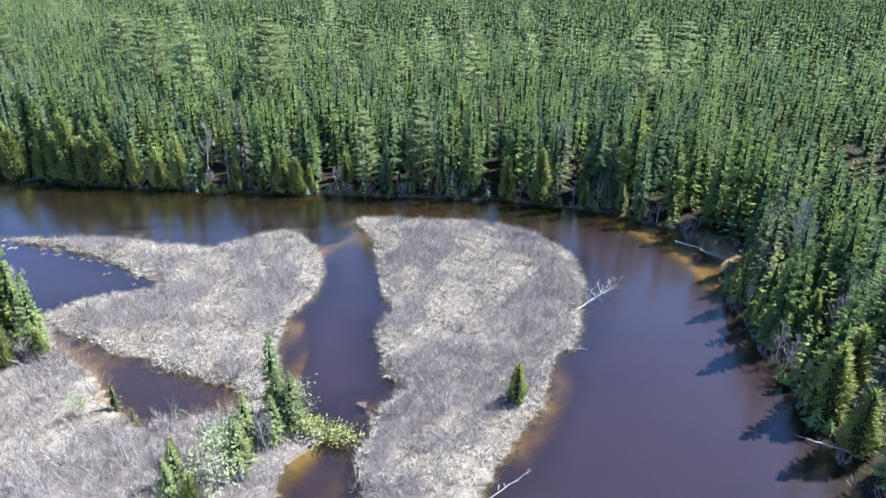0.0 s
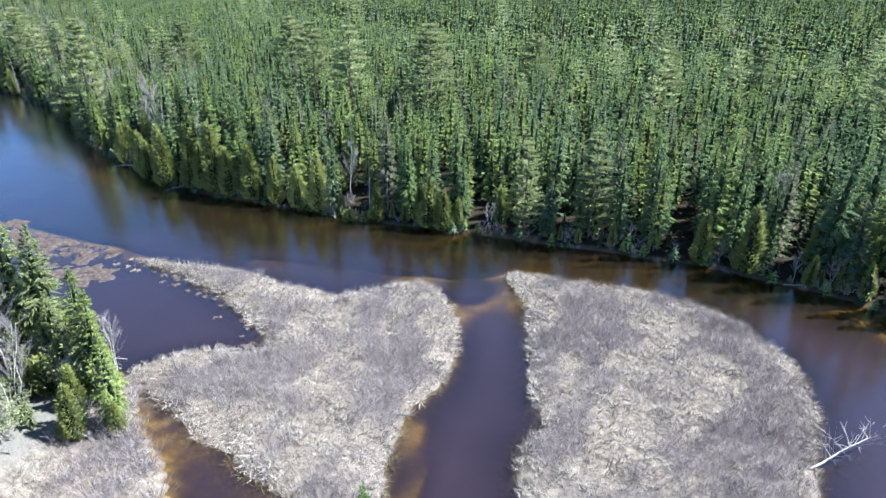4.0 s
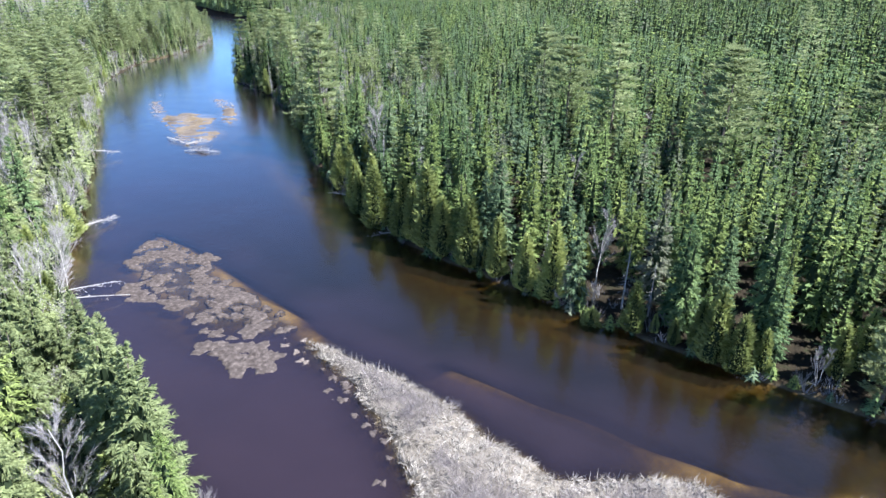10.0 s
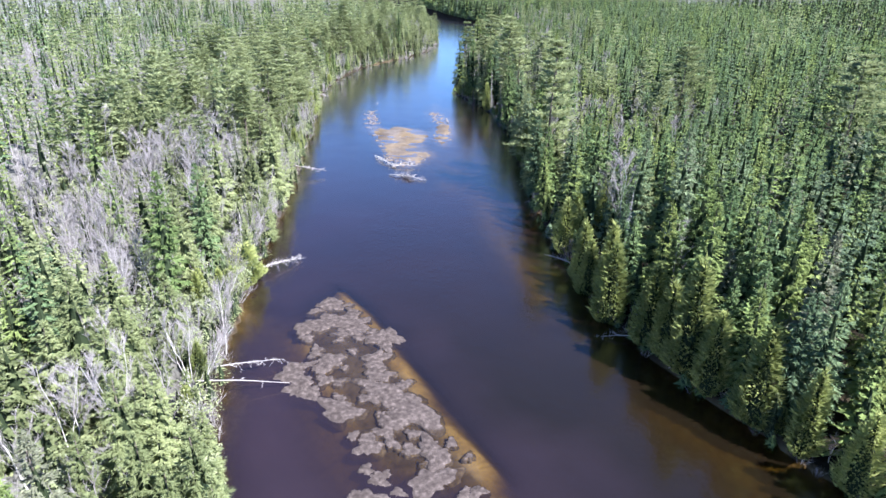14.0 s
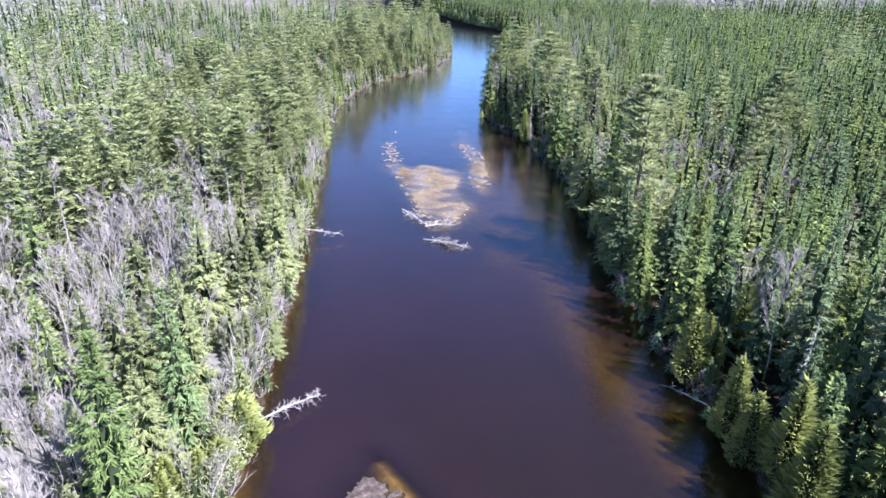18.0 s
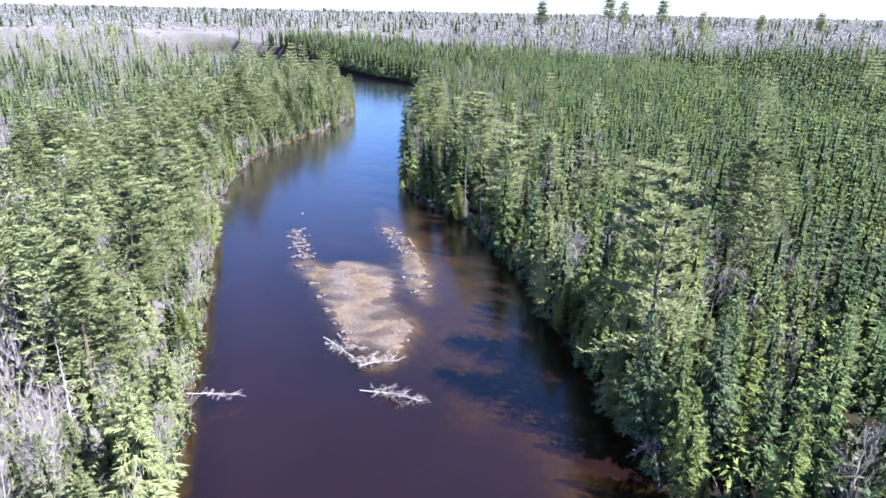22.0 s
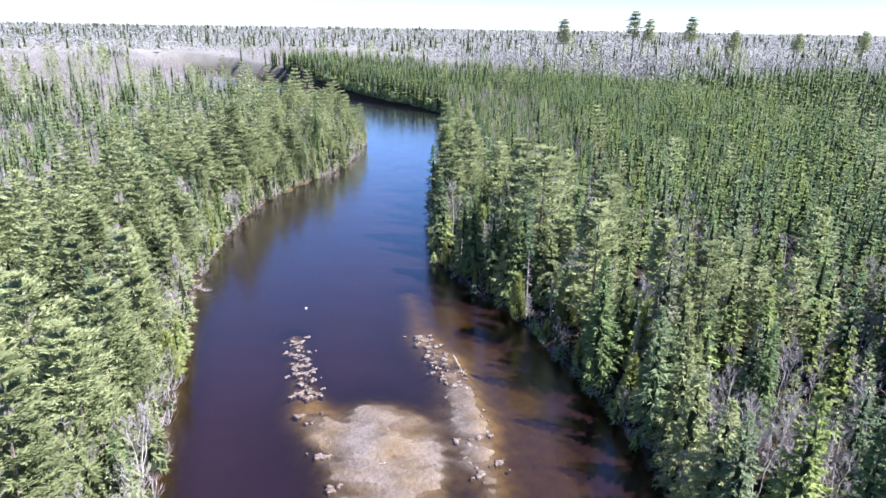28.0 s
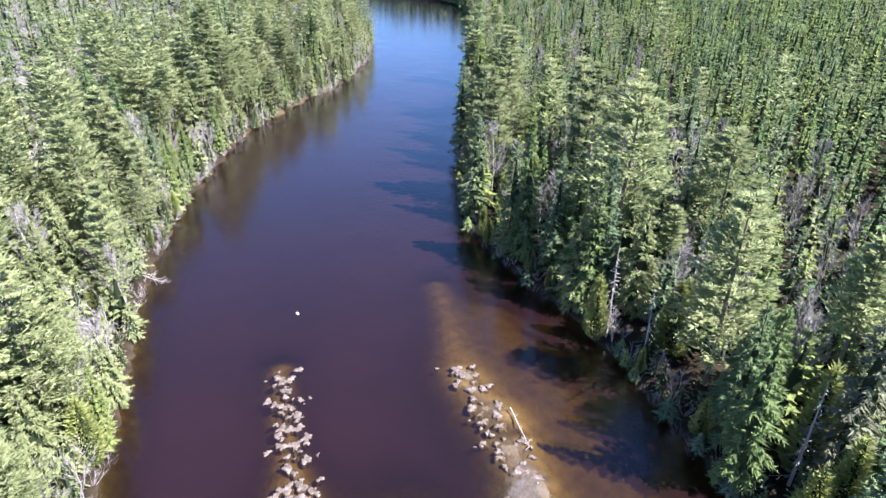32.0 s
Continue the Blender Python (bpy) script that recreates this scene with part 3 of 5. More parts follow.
def frond_shape(seed, whorls, arms, twigs, height=13.0, radius=2.0, bare=0.05, full=0.8, wide=1.0, core=0.42):
    """Spruce or fir: whorls of branches, each one a drooping frond with twigs set along both sides, round a solid core
    coloured as crown shade.
    """
    rng = random.Random(seed)
    s = Shape()
    high = height * (1 - bare)
    bulge = [rng.uniform(0.80, 1.18) for _ in range(whorls + 1)]
    for i in range(whorls):
        u = 1 - (1 - min(max((i + rng.uniform(-0.3, 0.3)) / whorls, 0.0), 0.985)) ** 1.25
        env = radius * min(1.0, (1 - u) / full) ** 0.80 * bulge[i] * (0.82 + 0.18 * min(1.0, u * 5)) + 0.10
        turn = rng.uniform(0, 6.28)
        count = max(4, int(round(arms * (0.6 + 0.4 * env / radius))))
        for j in range(count):
            if rng.random() < 0.07:
                continue
            a = turn + 6.2832 * j / count + rng.uniform(-0.3, 0.3)
            L = env * rng.uniform(0.72, 1.18)
            slope = -0.45 + 1.05 * u ** 1.6 + rng.uniform(-0.14, 0.14)
            out = Vector((math.cos(a), math.sin(a), slope)).normalized()
            z = height * bare + high * u + rng.uniform(-0.3, 0.3) * high / whorls
            p = Vector((out.x * 0.12 * L, out.y * 0.12 * L, z))
            tip = p + out * L * 0.9 + Vector((0, 0, 0.10 * L))
            blade(s, p + out * L * 0.15, (tip - p).normalized(), L * 0.88, (0.05 + 0.075 * L) * wide, rng.uniform(-0.35, 0.35))
            for k in range(twigs):
                q = 0.28 + 0.72 * (k + rng.random()) / twigs
                side = 1 if k % 2 else -1
                b = a + side * rng.uniform(0.45, 1.05)
                ln = (0.46 * L * (1.12 - q) + 0.16) * rng.uniform(0.8, 1.25)
                d = Vector((math.cos(b), math.sin(b), slope * 0.6 - 0.15 + rng.uniform(-0.55, 0.45))).normalized()
                blade(s, p.lerp(tip, q) + Vector((0, 0, rng.uniform(-0.12, 0.12))), d, ln, (0.035 + 0.095 * ln) * wide, rng.uniform(-1.3, 1.3))
    for q in range(3):
        a = rng.uniform(0, 6.28)
        blade(s, Vector((0, 0, height * 0.94)), Vector((math.cos(a) * 0.3, math.sin(a) * 0.3, 1)).normalized(), 0.06 * height, 0.05 * wide, rng.uniform(-1, 1))
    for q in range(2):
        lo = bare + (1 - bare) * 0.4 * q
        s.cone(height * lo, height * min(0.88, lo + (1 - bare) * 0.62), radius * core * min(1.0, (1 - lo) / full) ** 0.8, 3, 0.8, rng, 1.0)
    return s.arrays()


def pine_shape(seed, tiers, limbs, tufts, height=19.0, radius=3.2, base=0.22, needle=0.75, thick=1.0, fan=3):
    """White pine: level plumes of soft needles on long limbs, open between the tiers."""
    rng = random.Random(seed)
    s = Shape()
    for i in range(tiers):
        u = (i + rng.uniform(-0.2, 0.2)) / (tiers - 1)
        z = height * (base + (0.97 - base) * max(u, 0))
        R = radius * max(0.02, 1.02 - u) ** 0.65 * rng.uniform(0.7, 1.15) * min(1, 0.7 + u) + 0.3
        for j in range(limbs):
            a = 6.2832 * (j + 0.45 * i) / limbs + rng.uniform(-0.45, 0.45)
            L = R * rng.uniform(0.65, 1.2)
            w = Vector((math.cos(a), math.sin(a), 0.10 + 0.25 * u + rng.uniform(-0.06, 0.1))).normalized()
            if fan > 1:
                s.tube([Vector((0, 0, z)), Vector((0, 0, z)) + w * L * 0.9], [0.05, 0.015], 3)
            for k in range(tufts):
                q = 0.3 + 0.75 * (k + rng.random()) / tufts
                c = Vector((0, 0, z)) + w * L * q + Vector((rng.uniform(-1, 1), rng.uniform(-1, 1), rng.uniform(-0.12, 0.32))) * (0.12 + 0.24 * L * q)
                t = a + rng.uniform(-0.9, 0.9)
                for m in range(fan):
                    d = Vector((math.cos(t + (m - 1) * 0.6), math.sin(t + (m - 1) * 0.6), rng.uniform(-0.05, 0.75))).normalized()
                    blade(s, c, d, needle * rng.uniform(0.7, 1.2), 0.075 * thick, rng.uniform(-1.2, 1.2))
    return s.arrays()


def cedar_shape(seed, count, height=8.5, radius=1.7, fine=1.0, blunt=0.58):
    """White cedar: a dense rounded cone of small upswept fans."""
    rng = random.Random(seed)
    s = Shape()
    for i in range(count):
        u = rng.random() ** 1.25
        a = rng.uniform(0, 6.2832)
        lump = 1 + 0.22 * math.sin(3 * a + 9 * u + seed) + rng.uniform(-0.12, 0.12)
        R = radius * lump * max(0.02, (1 - u)) ** blunt * min(1, 0.6 + 3 * u)
        p = Vector((R * math.cos(a) * 0.86, R * math.sin(a) * 0.86, height * (0.03 + 0.94 * u)))
        d = Vector((math.cos(a), math.sin(a), rng.uniform(0.25, 1.3))).normalized()
        p = p * rng.uniform(0.8, 1.04)
        blade(s, p - d * 0.15, d, rng.uniform(0.35, 0.75) * fine, rng.uniform(0.07, 0.13) * fine, rng.uniform(-1.5, 1.5))
    # solid cones added inside, coloured dark as the cedar's own shade
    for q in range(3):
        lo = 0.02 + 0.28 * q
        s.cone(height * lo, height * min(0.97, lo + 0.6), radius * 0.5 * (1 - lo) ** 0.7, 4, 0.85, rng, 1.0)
    return s.arrays()


def stem_shape(seed, height, r, sides=5, lean=0.02):
    rng = random.Random(seed)
    pts, x, y = [], 0.0, 0.0
    for i in range(6):
        pts.append((x, y, height * i / 5 - (0.3 if i == 0 else 0)))
        x, y = x + rng.uniform(-1, 1) * lean * height / 5, y + rng.uniform(-1, 1) * lean * height / 5
    s = Shape()
    s.tube(pts, [r * (1 - 0.18 * i) + 0.012 for i in range(6)], sides)
    return s.arrays()


def bare_shapes(seed, height=10.0, limbs=18, twigs=10, spread=1.0, stems=1, twig_w=0.022):
    """Leafless broadleaf tree: stems and limbs, and a haze of twigs."""
    rng = random.Random(seed)
    wood, fine = Shape(), Shape()
    for m in range(stems):
        lean = Vector((rng.uniform(-1, 1), rng.uniform(-1, 1), 0)) * (0.06 if stems == 1 else 0.17)
        pts = [Vector((0, 0, -0.3))]
        for i in range(1, 6):
            u = i / 5
            pts.append(Vector((lean.x * height * u + rng.uniform(-0.2, 0.2), lean.y * height * u + rng.uniform(-0.2, 0.2), height * 0.85 * u)))
        r0 = (0.0070 * height) / math.sqrt(stems)
        wood.tube(pts, [r0 * (1 - 0.17 * i) + 0.01 for i in range(6)], 4)
        for k in range(limbs):
            u = rng.uniform(0.25, 0.98)
            q = u * 5
            i = min(4, int(q))
            b = pts[i].lerp(pts[i + 1], q - i)
            a = rng.uniform(0, 6.2832)
            L = height * 0.23 * (1.15 - u) * spread * rng.uniform(0.7, 1.3) + 0.5
            d = Vector((math.cos(a), math.sin(a), rng.uniform(0.8, 1.9))).normalized()
            mid = b + d * L * 0.55
            tip = b + d * L + Vector((0, 0, 0.15 * L))
            fine.tube([b, mid, tip], [r0 * 0.17 * (1.3 - u), r0 * 0.11 * (1.3 - u), 0.005], 3)
            for t in range(twigs):
                p = b.lerp(tip, rng.uniform(0.25, 1.0))
                e = (d + Vector((rng.uniform(-1, 1), rng.uniform(-1, 1), rng.uniform(-0.1, 1.2))) * 0.8).normalized()
                ln = rng.uniform(0.35, 0.95) * (0.5 + 0.06 * height)
                sd = e.cross(Vector((rng.uniform(-1, 1), rng.uniform(-1, 1), 0.3))).normalized() * twig_w
                fine.add([p + sd, p - sd, p + e * ln], [(0, 1, 2)])
    return wood.arrays(), fine.arrays()


def dead_conifer_shape(seed, height=9.0):
    rng = random.Random(seed)
    s = Shape()
    s.tube([(0, 0, -0.2), (0.05, 0.02, height * 0.5), (0.1, -0.05, height)], [0.13, 0.08, 0.015], 5)
    for i in range(70):
        u = rng.uniform(0.12, 0.97)
        a = rng.uniform(0, 6.2832)
        L = 1.5 * (1.05 - u) * rng.uniform(0.6, 1.2)
        d = Vector((math.cos(a), math.sin(a), rng.uniform(-0.45, 0.1))).normalized()
        p = Vector((0.05, 0, height * u))
        sd = d.cross(Vector((0, 0, 1))).normalized() * 0.03
        s.add([p + sd, p - sd, p + d * L], [(0, 1, 2)])
        for k in range(2):
            q = p + d * L * rng.uniform(0.3, 0.8)
            e = (d + Vector((rng.uniform(-1, 1), rng.uniform(-1, 1), rng.uniform(-0.8, 0.2)))).normalized()
            s.add([q + sd * 0.6, q - sd * 0.6, q + e * L * 0.4], [(0, 1, 2)])
    return s.arrays()


def tiled(shapes, px, py, pz, size, turn, tone, pick, tall=None):
    """Many plants as one set of arrays: each takes one of the shapes."""
    vs, fs, ts, base = [], [], [], 0
    tall = size if tall is None else tall
    for k, (v, f) in enumerate(shapes):
        i = np.nonzero(pick == k)[0]
        if not len(i):
            continue
        c, s = np.cos(turn[i])[:, None], np.sin(turn[i])[:, None]
        x = (v[:, 0] * c - v[:, 1] * s) * size[i][:, None] + px[i][:, None]
        y = (v[:, 0] * s + v[:, 1] * c) * size[i][:, None] + py[i][:, None]
        z = v[:, 2] * tall[i][:, None] + pz[i][:, None]
        vs.append(np.stack([x, y, z, np.broadcast_to(v[:, 3], x.shape)], 2).reshape(-1, 4))
        fs.append((f[None] + (np.arange(len(i)) * len(v))[:, None, None] + base).reshape(-1, 3))
        ts.append(np.repeat(tone[i], len(v)))
        base += len(i) * len(v)
    return np.vstack(vs), np.vstack(fs), np.concatenate(ts)


def part(name, me, parent, label=""):
    ob = new(name, me)
    ob.parent = parent
    if label:
        ob["label"] = label
    return ob


R = np.random.RandomState(7)


def scatter(x0, x1, y0, y1, gap):
    """Jittered grid of planting places."""
    ax, ay = np.arange(x0, x1, gap), np.arange(y0, y1, gap)
    px, py = [a.ravel() for a in np.meshgrid(ax, ay)]
    return px + R.uniform(-0.5, 0.5, len(px)) * gap, py + R.uniform(-0.5, 0.5, len(py)) * gap


# ---- prototypes of trees ----
def tree_proto(name, label, category, group, crown, stem, crown_mat, stem_mat):
    top = new(name)
    part("trunk", mesh_from(name + "_trunk", *stem, stem_mat), top)
    part("crown", mesh_from(name + "_crown", *crown, crown_mat), top)
    return tagged(top, label, category, group)


PROTO = {"spruce": [], "fir": [], "pine": [], "cedar": [], "birch": [], "dead": []}
for i in range(4):
    PROTO["spruce"].append(tree_proto("spruce_tree", "narrow dark green spruce with drooping ragged branches at the river bank", "tree", "spruces along the river",
                                      frond_shape(20 + i, (21, 23, 20, 22)[i], 7, 20, 13.0, (1.7, 2.05, 1.5, 2.3)[i], 0.10, (0.75, 0.9, 0.65, 1.0)[i], 0.85), stem_shape(40 + i, 12.5, 0.14), M_SPRUCE, M_BARK))
for i in range(2):
    PROTO["fir"].append(tree_proto("fir_tree", "bright yellow-green conical fir with dense level branches", "tree", "firs along the river",
                                   frond_shape(60 + i, 20, 8, 22, 11.0, 2.6, 0.03, 0.9, 0.85), stem_shape(64 + i, 10.6, 0.15), M_FIR, M_BARK))
for i in range(3):
    PROTO["pine"].append(tree_proto("white_pine", "tall white pine with layered pale green plumes", "tree", "white pines above the forest",
                                    pine_shape(80 + i, 11, 7, 30, 19, (5.0, 3.9, 5.6)[i], (0.2, 0.12, 0.3)[i], 0.72, 1.3), stem_shape(84 + i, 18.6, 0.26), M_PINE, M_BARK))
PROTO["pine"].append(tree_proto("white_pine", "tall white pine standing out above the far woods", "tree", "white pines above the forest",
                                pine_shape(83, 13, 6, 12, 19, 2.3, 0.60, 0.75, 1.5), stem_shape(87, 18.6, 0.26), M_PINE, M_BARK))
for i in range(3):
    PROTO["cedar"].append(tree_proto("cedar_tree", "olive-green white cedar, dense and rounded, leaning over the bank", "tree", "cedars at the water's edge",
                                     cedar_shape(90 + i, 2200, 8.5, (1.9, 2.2, 1.6)[i]), stem_shape(94 + i, 7.5, 0.15), M_CEDAR, M_BARK))
PROTO["round"] = [tree_proto("cedar_bush", "low rounded cedar bush, bright olive-yellow, overhanging the water", "bush", "cedar bushes on the bank",
                             cedar_shape(98 + i, 1500, 4.2, 2.1, 0.9, 0.40), stem_shape(99 + i, 3.4, 0.12), M_CEDAR, M_BARK) for i in range(2)]
for i in range(4):
    w, t = bare_shapes(100 + i, 10.0, (24, 15, 11, 26)[i], 46, (1.2, 1.4, 1.2, 1.5)[i], (1, 2, 3, 1)[i], 0.012)
    top = new("bare_birch")
    part("trunk", mesh_from("bare_birch_trunk", *w, M_BIRCH), top, "pale grey-white bark")
    part("crown", mesh_from("bare_birch_crown", *t, M_TWIG), top, "leafless grey twigs")
    PROTO["birch"].append(tagged(top, "leafless birch with pale trunk and grey twigs", "tree", "bare birches"))
for i in range(2):
    PROTO["dead"].append(tagged(new("dead_spruce", mesh_from("dead_spruce", *dead_conifer_shape(120 + i), M_DEAD)), "dead bleached spruce with bare drooping twigs", "dead tree", "dead spruces"))
M_BUSH = foliage_mat("pale_spring_leaves", (0.22, 0.27, 0.13), (0.46, 0.50, 0.29))
PROTO["bush"] = []


def leafy_shape(seed, count, height, radius):
    """Airy bush: small pale leaves in loose sprays round many thin stems."""
    rng = random.Random(seed)
    s = Shape()
    heads = [(rng.uniform(0, 6.28), math.sqrt(rng.random()) * radius * 0.8, height * rng.uniform(0.35, 0.95)) for _ in range(26)]
    for i in range(count):
        a, q, z = rng.choice(heads)
        c = Vector((q * math.cos(a), q * math.sin(a), z)) + Vector((rng.gauss(0, 1), rng.gauss(0, 1), rng.gauss(0, 1.1))) * 0.19 * radius
        d = Vector((rng.uniform(-1, 1), rng.uniform(-1, 1), rng.uniform(-0.2, 1))).normalized()
        blade(s, c, d, rng.uniform(0.16, 0.34), rng.uniform(0.04, 0.08), rng.uniform(-1.5, 1.5))
    return s.arrays()


for i in range(3):
    w, t = bare_shapes(130 + i, 4.4, 8, 14, 1.3, 4, 0.012)
    top = new("leafy_bush")
    part("stem", mesh_from("leafy_bush_stems", *w, M_TWIG), top, "thin grey stems")
    part("crown", mesh_from("leafy_bush_twigs", *t, M_TWIG), top, "fine grey twigs")
    part("foliage", mesh_from("leafy_bush_leaves", *leafy_shape(140 + i, 750, 4.4, 1.9), M_BUSH), top, "small pale yellow-green leaves")
    PROTO["bush"].append(tagged(top, "airy bush with pale yellow-green leaves and grey twigs", "bush", "leafy bushes on the bank"))
used = {}


def plant(kind, x, y, z, size, turn, lean=0.0, tall=1.0, which=None):
    """Sets one tree: the prototype itself the first time, then copies."""
    protos = PROTO[kind]
    i = random.randrange(len(protos)) if which is None else which
    m = Matrix.Translation((x, y, z)) @ Matrix.Rotation(lean, 4, "X") @ Matrix.Rotation(turn, 4, "Z") @ Matrix.Diagonal((size, size, size * tall, 1))
    if (kind, i) not in used:
        used[kind, i] = True
        protos[i].matrix_world = m
        return protos[i]
    ob = copy_thing(protos[i], Matrix())
    ob.matrix_basis = m
    return ob


# ---- single trees that stand out ----
STANDOUT = [
    # kind, x, y, size, which
    ("pine", -12.4, 102.6, 0.70, 1), ("pine", -3.4, 102.8, 0.78, 1), ("pine", -37.6, 143, 1.2, 2), ("pine", -56, 146, 1.15, 0), ("pine", -66, 150, 1.15, 2), ("pine", -20, 170, 1.0, 2), ("pine", 8, 158, 1.0, 0), ("pine", 46, 150, 1.1, 2), ("pine", 62, 170, 1.1, 0), ("pine", -82, 172, 1.1, 2), ("pine", -42.2, 162, 1.1, 0),
    ("pine", -152, 162.5, 0.95, 0), ("pine", -168, 172, 1.1, 2), ("pine", -180, 184, 1.0, 0), ("pine", -186, 190, 0.95, 1), ("pine", -192, 180, 0.85, 1), ("pine", -160, 178, 0.9, 2),
    ("pine", -205, 196, 0.95, 0), ("pine", -214, 206, 0.9, 2), ("pine", -118, 178, 1.0, 2), ("pine", 30, 180, 1.05, 0), ("pine", -140, 165, 0.8, 1),
    ("pine", -354, 438, 1.95, 3), ("pine", -348, 509, 2.15, 3), ("pine", -338, 513, 1.9, 3), ("pine", -313, 520, 2.0, 3), ("pine", -287, 527, 1.6, 3), ("pine", -223, 560, 1.6, 3), ("pine", -256, 548, 1.5, 3),
    ("cedar", -74.6, 107.9, 1.12, 0), ("cedar", -77.4, 110.6, 1.06, 2), ("cedar", -63.5, 105.6, 1.36, 0), ("cedar", -60.8, 105.1, 0.94, 1), ("cedar", -56.2, 104.4, 1.12, 0), ("cedar", -52.0, 104.1, 0.94, 2),
    ("cedar", -44.3, 103.3, 1.12, 2), ("round", -38.4, 101.4, 0.62, 1), ("cedar", -26.2, 101.7, 0.92, 1), ("cedar", -23.8, 101.3, 0.73, 1), ("cedar", 11.0, 99.7, 0.89, 2), ("cedar", 16.3, 98.1, 1.06, 0),
    ("cedar", 33.8, 44.5, 0.85, 1), ("cedar", 36.2, 46.0, 0.9, 0), ("cedar", 33.6, 40.0, 0.75, 1), ("cedar", 7.1, 46.1, 0.48, 1),
    ("cedar", -82.8, 112.3, 0.94, 0), ("cedar", -80.2, 110.7, 0.83, 1), ("cedar", -66.2, 106.3, 0.94, 1), ("cedar", -68.8, 106.7, 1.06, 0), ("cedar", -47.8, 103.5, 0.83, 1), ("cedar", -34.2, 102.1, 0.71, 0), ("cedar", -89.2, 115.9, 0.89, 1),
    ("round", -103.6, 78.6, 1.15, 0), ("round", -101.2, 76.4, 0.8, 1), ("cedar", -179.4, 121.2, 0.7, 1), ("cedar", -149.6, 104.6, 0.6, 1),
    ("fir", -36.4, 33.6, 0.85, 0), ("fir", -39.4, 35.6, 1.0, 1), ("fir", -42.2, 33.0, 0.95, 0), ("fir", -45.4, 41.6, 0.85, 1), ("fir", -47.8, 45.6, 0.95, 0), ("cedar", -43.6, 37.8, 0.6, 2), ("fir", -49.4, 49.6, 0.9, 1), ("bush", -38.0, 38.4, 0.9, 0), ("fir", -51.4, 59.2, 1.22, 0), ("fir", -54.6, 60.0, 1.30, 1), ("fir", -49.0, 57.6, 0.75, 0), ("cedar", -48.6, 58.6, 0.62, 1), ("fir", -57.8, 60.8, 1.0, 0),
    ("fir", -65.6, 64.0, 0.85, 0), ("fir", -62.2, 63.4, 0.6, 1), ("fir", -69.4, 64.6, 0.9, 1), ("fir", -60.0, 61.6, 0.7, 0), ("round", -47.4, 54.6, 0.9, 0), ("cedar", -46.6, 55.6, 0.6, 1), ("cedar", -43.6, 53.4, 0.55, 0), ("cedar", -52.4, 57.4, 0.7, 2),
    ("fir", -86.4, 60.4, 1.12, 1), ("fir", -92, 64, 1.0, 0), ("fir", -76, 63.4, 0.8, 0), ("fir", -127.4, 91.6, 1.05, 1), ("fir", -130.6, 93.2, 1.1, 0),
    ("spruce", -39.2, 52.8, 0.68, 0), ("spruce", -42.6, 55.4, 0.82, 3), ("fir", -44.2, 56.2, 0.8, 1), ("cedar", -41.4, 50.6, 0.6, 1), ("spruce", -45.8, 57.6, 0.85, 1), ("cedar", -38.4, 52.0, 0.42, 0),
    ("spruce", -14.0, 44.3, 0.62, 2), ("fir", -13.2, 42.8, 0.50, 0), ("bush", -12.0, 43.0, 1.0, 0), ("fir", -12.0, 42.2, 0.52, 1), ("fir", -15.4, 40.6, 0.46, 1), ("bush", -16.4, 37.6, 1.05, 0), ("birch", -17.6, 39.2, 0.42, 1), ("fir", -19.4, 36.0, 0.36, 1),
    ("fir", -15.0, 37.2, 0.5, 0), ("bush", -15.8, 34.4, 1.1, 0), ("fir", -13.2, 40.6, 0.42, 1), ("cedar", -20.4, 38.0, 0.3, 1), ("bush", -30.5, 43.5, 0.5, 1), ("fir", -18.8, 33.6, 0.42, 0), ("birch", -13.4, 39.2, 0.45, 2), ("cedar", -14.8, 38.2, 0.4, 1), ("cedar", -17.0, 33.0, 0.45, 0),
    ("bush", -44.8, 54.6, 1.0, 0), ("bush", -47.4, 56.4, 1.0, 1), ("bush", -50.0, 56.6, 0.9, 2), ("bush", -53.6, 58.0, 1.1, 0), ("bush", -41.6, 51.6, 0.7, 1), ("bush", -99.6, 76.0, 0.9, 0), ("bush", -102.2, 77.6, 0.9, 1), ("bush", -94.0, 71.6, 0.9, 2), ("bush", -89.4, 69.0, 0.9, 0),
    ("bush", -73.0, 64.6, 0.9, 1), ("bush", -79.0, 66.6, 0.9, 2), ("bush", -117.0, 84.6, 1.0, 0), ("bush", -124.0, 89.6, 1.0, 1), ("bush", -141.0, 100.2, 1.0, 2), ("bush", -158.0, 109.4, 1.0, 0), ("bush", -183.0, 122.6, 1.0, 1), ("bush", -59.0, 60.8, 0.9, 2),
]
sx, sy = np.array([s[1] for s in STANDOUT]), np.array([s[2] for s in STANDOUT])
for (kind, x, y, size, which), z in zip(STANDOUT, survey(sx, sy)[0]):
    plant(kind, x, y, float(z) - 0.05, size, random.uniform(0, 6.28), random.uniform(-0.05, 0.05), 1.0, which)

# ---- the woods ----
px, py = scatter(-330, 62, 22, 345, 2.95)
z, mar, san, land, isle, bar, mud = survey(px, py)
north = edge_distance(px, py, NORTH, False) < edge_distance(px, py, SOUTH, False)
keep = (land > 0.0) & (mar < 0.5) & (san < 0.6) & (np.hypot(px[:, None] - sx, py[:, None] - sy).min(1) > 1.2) & (land < 42)
keep &= north | (land < 34)
big = np.array([(x, y) for kind, x, y, size, which in STANDOUT if kind == "pine"])
keep &= np.hypot(px[:, None] - big[:, 0], py[:, None] - big[:, 1]).min(1) > 2.8  # room round the pines
keep &= np.hypot((px - 38.5) / 4.5, (py - 80) / 6) > 1  # the open beach
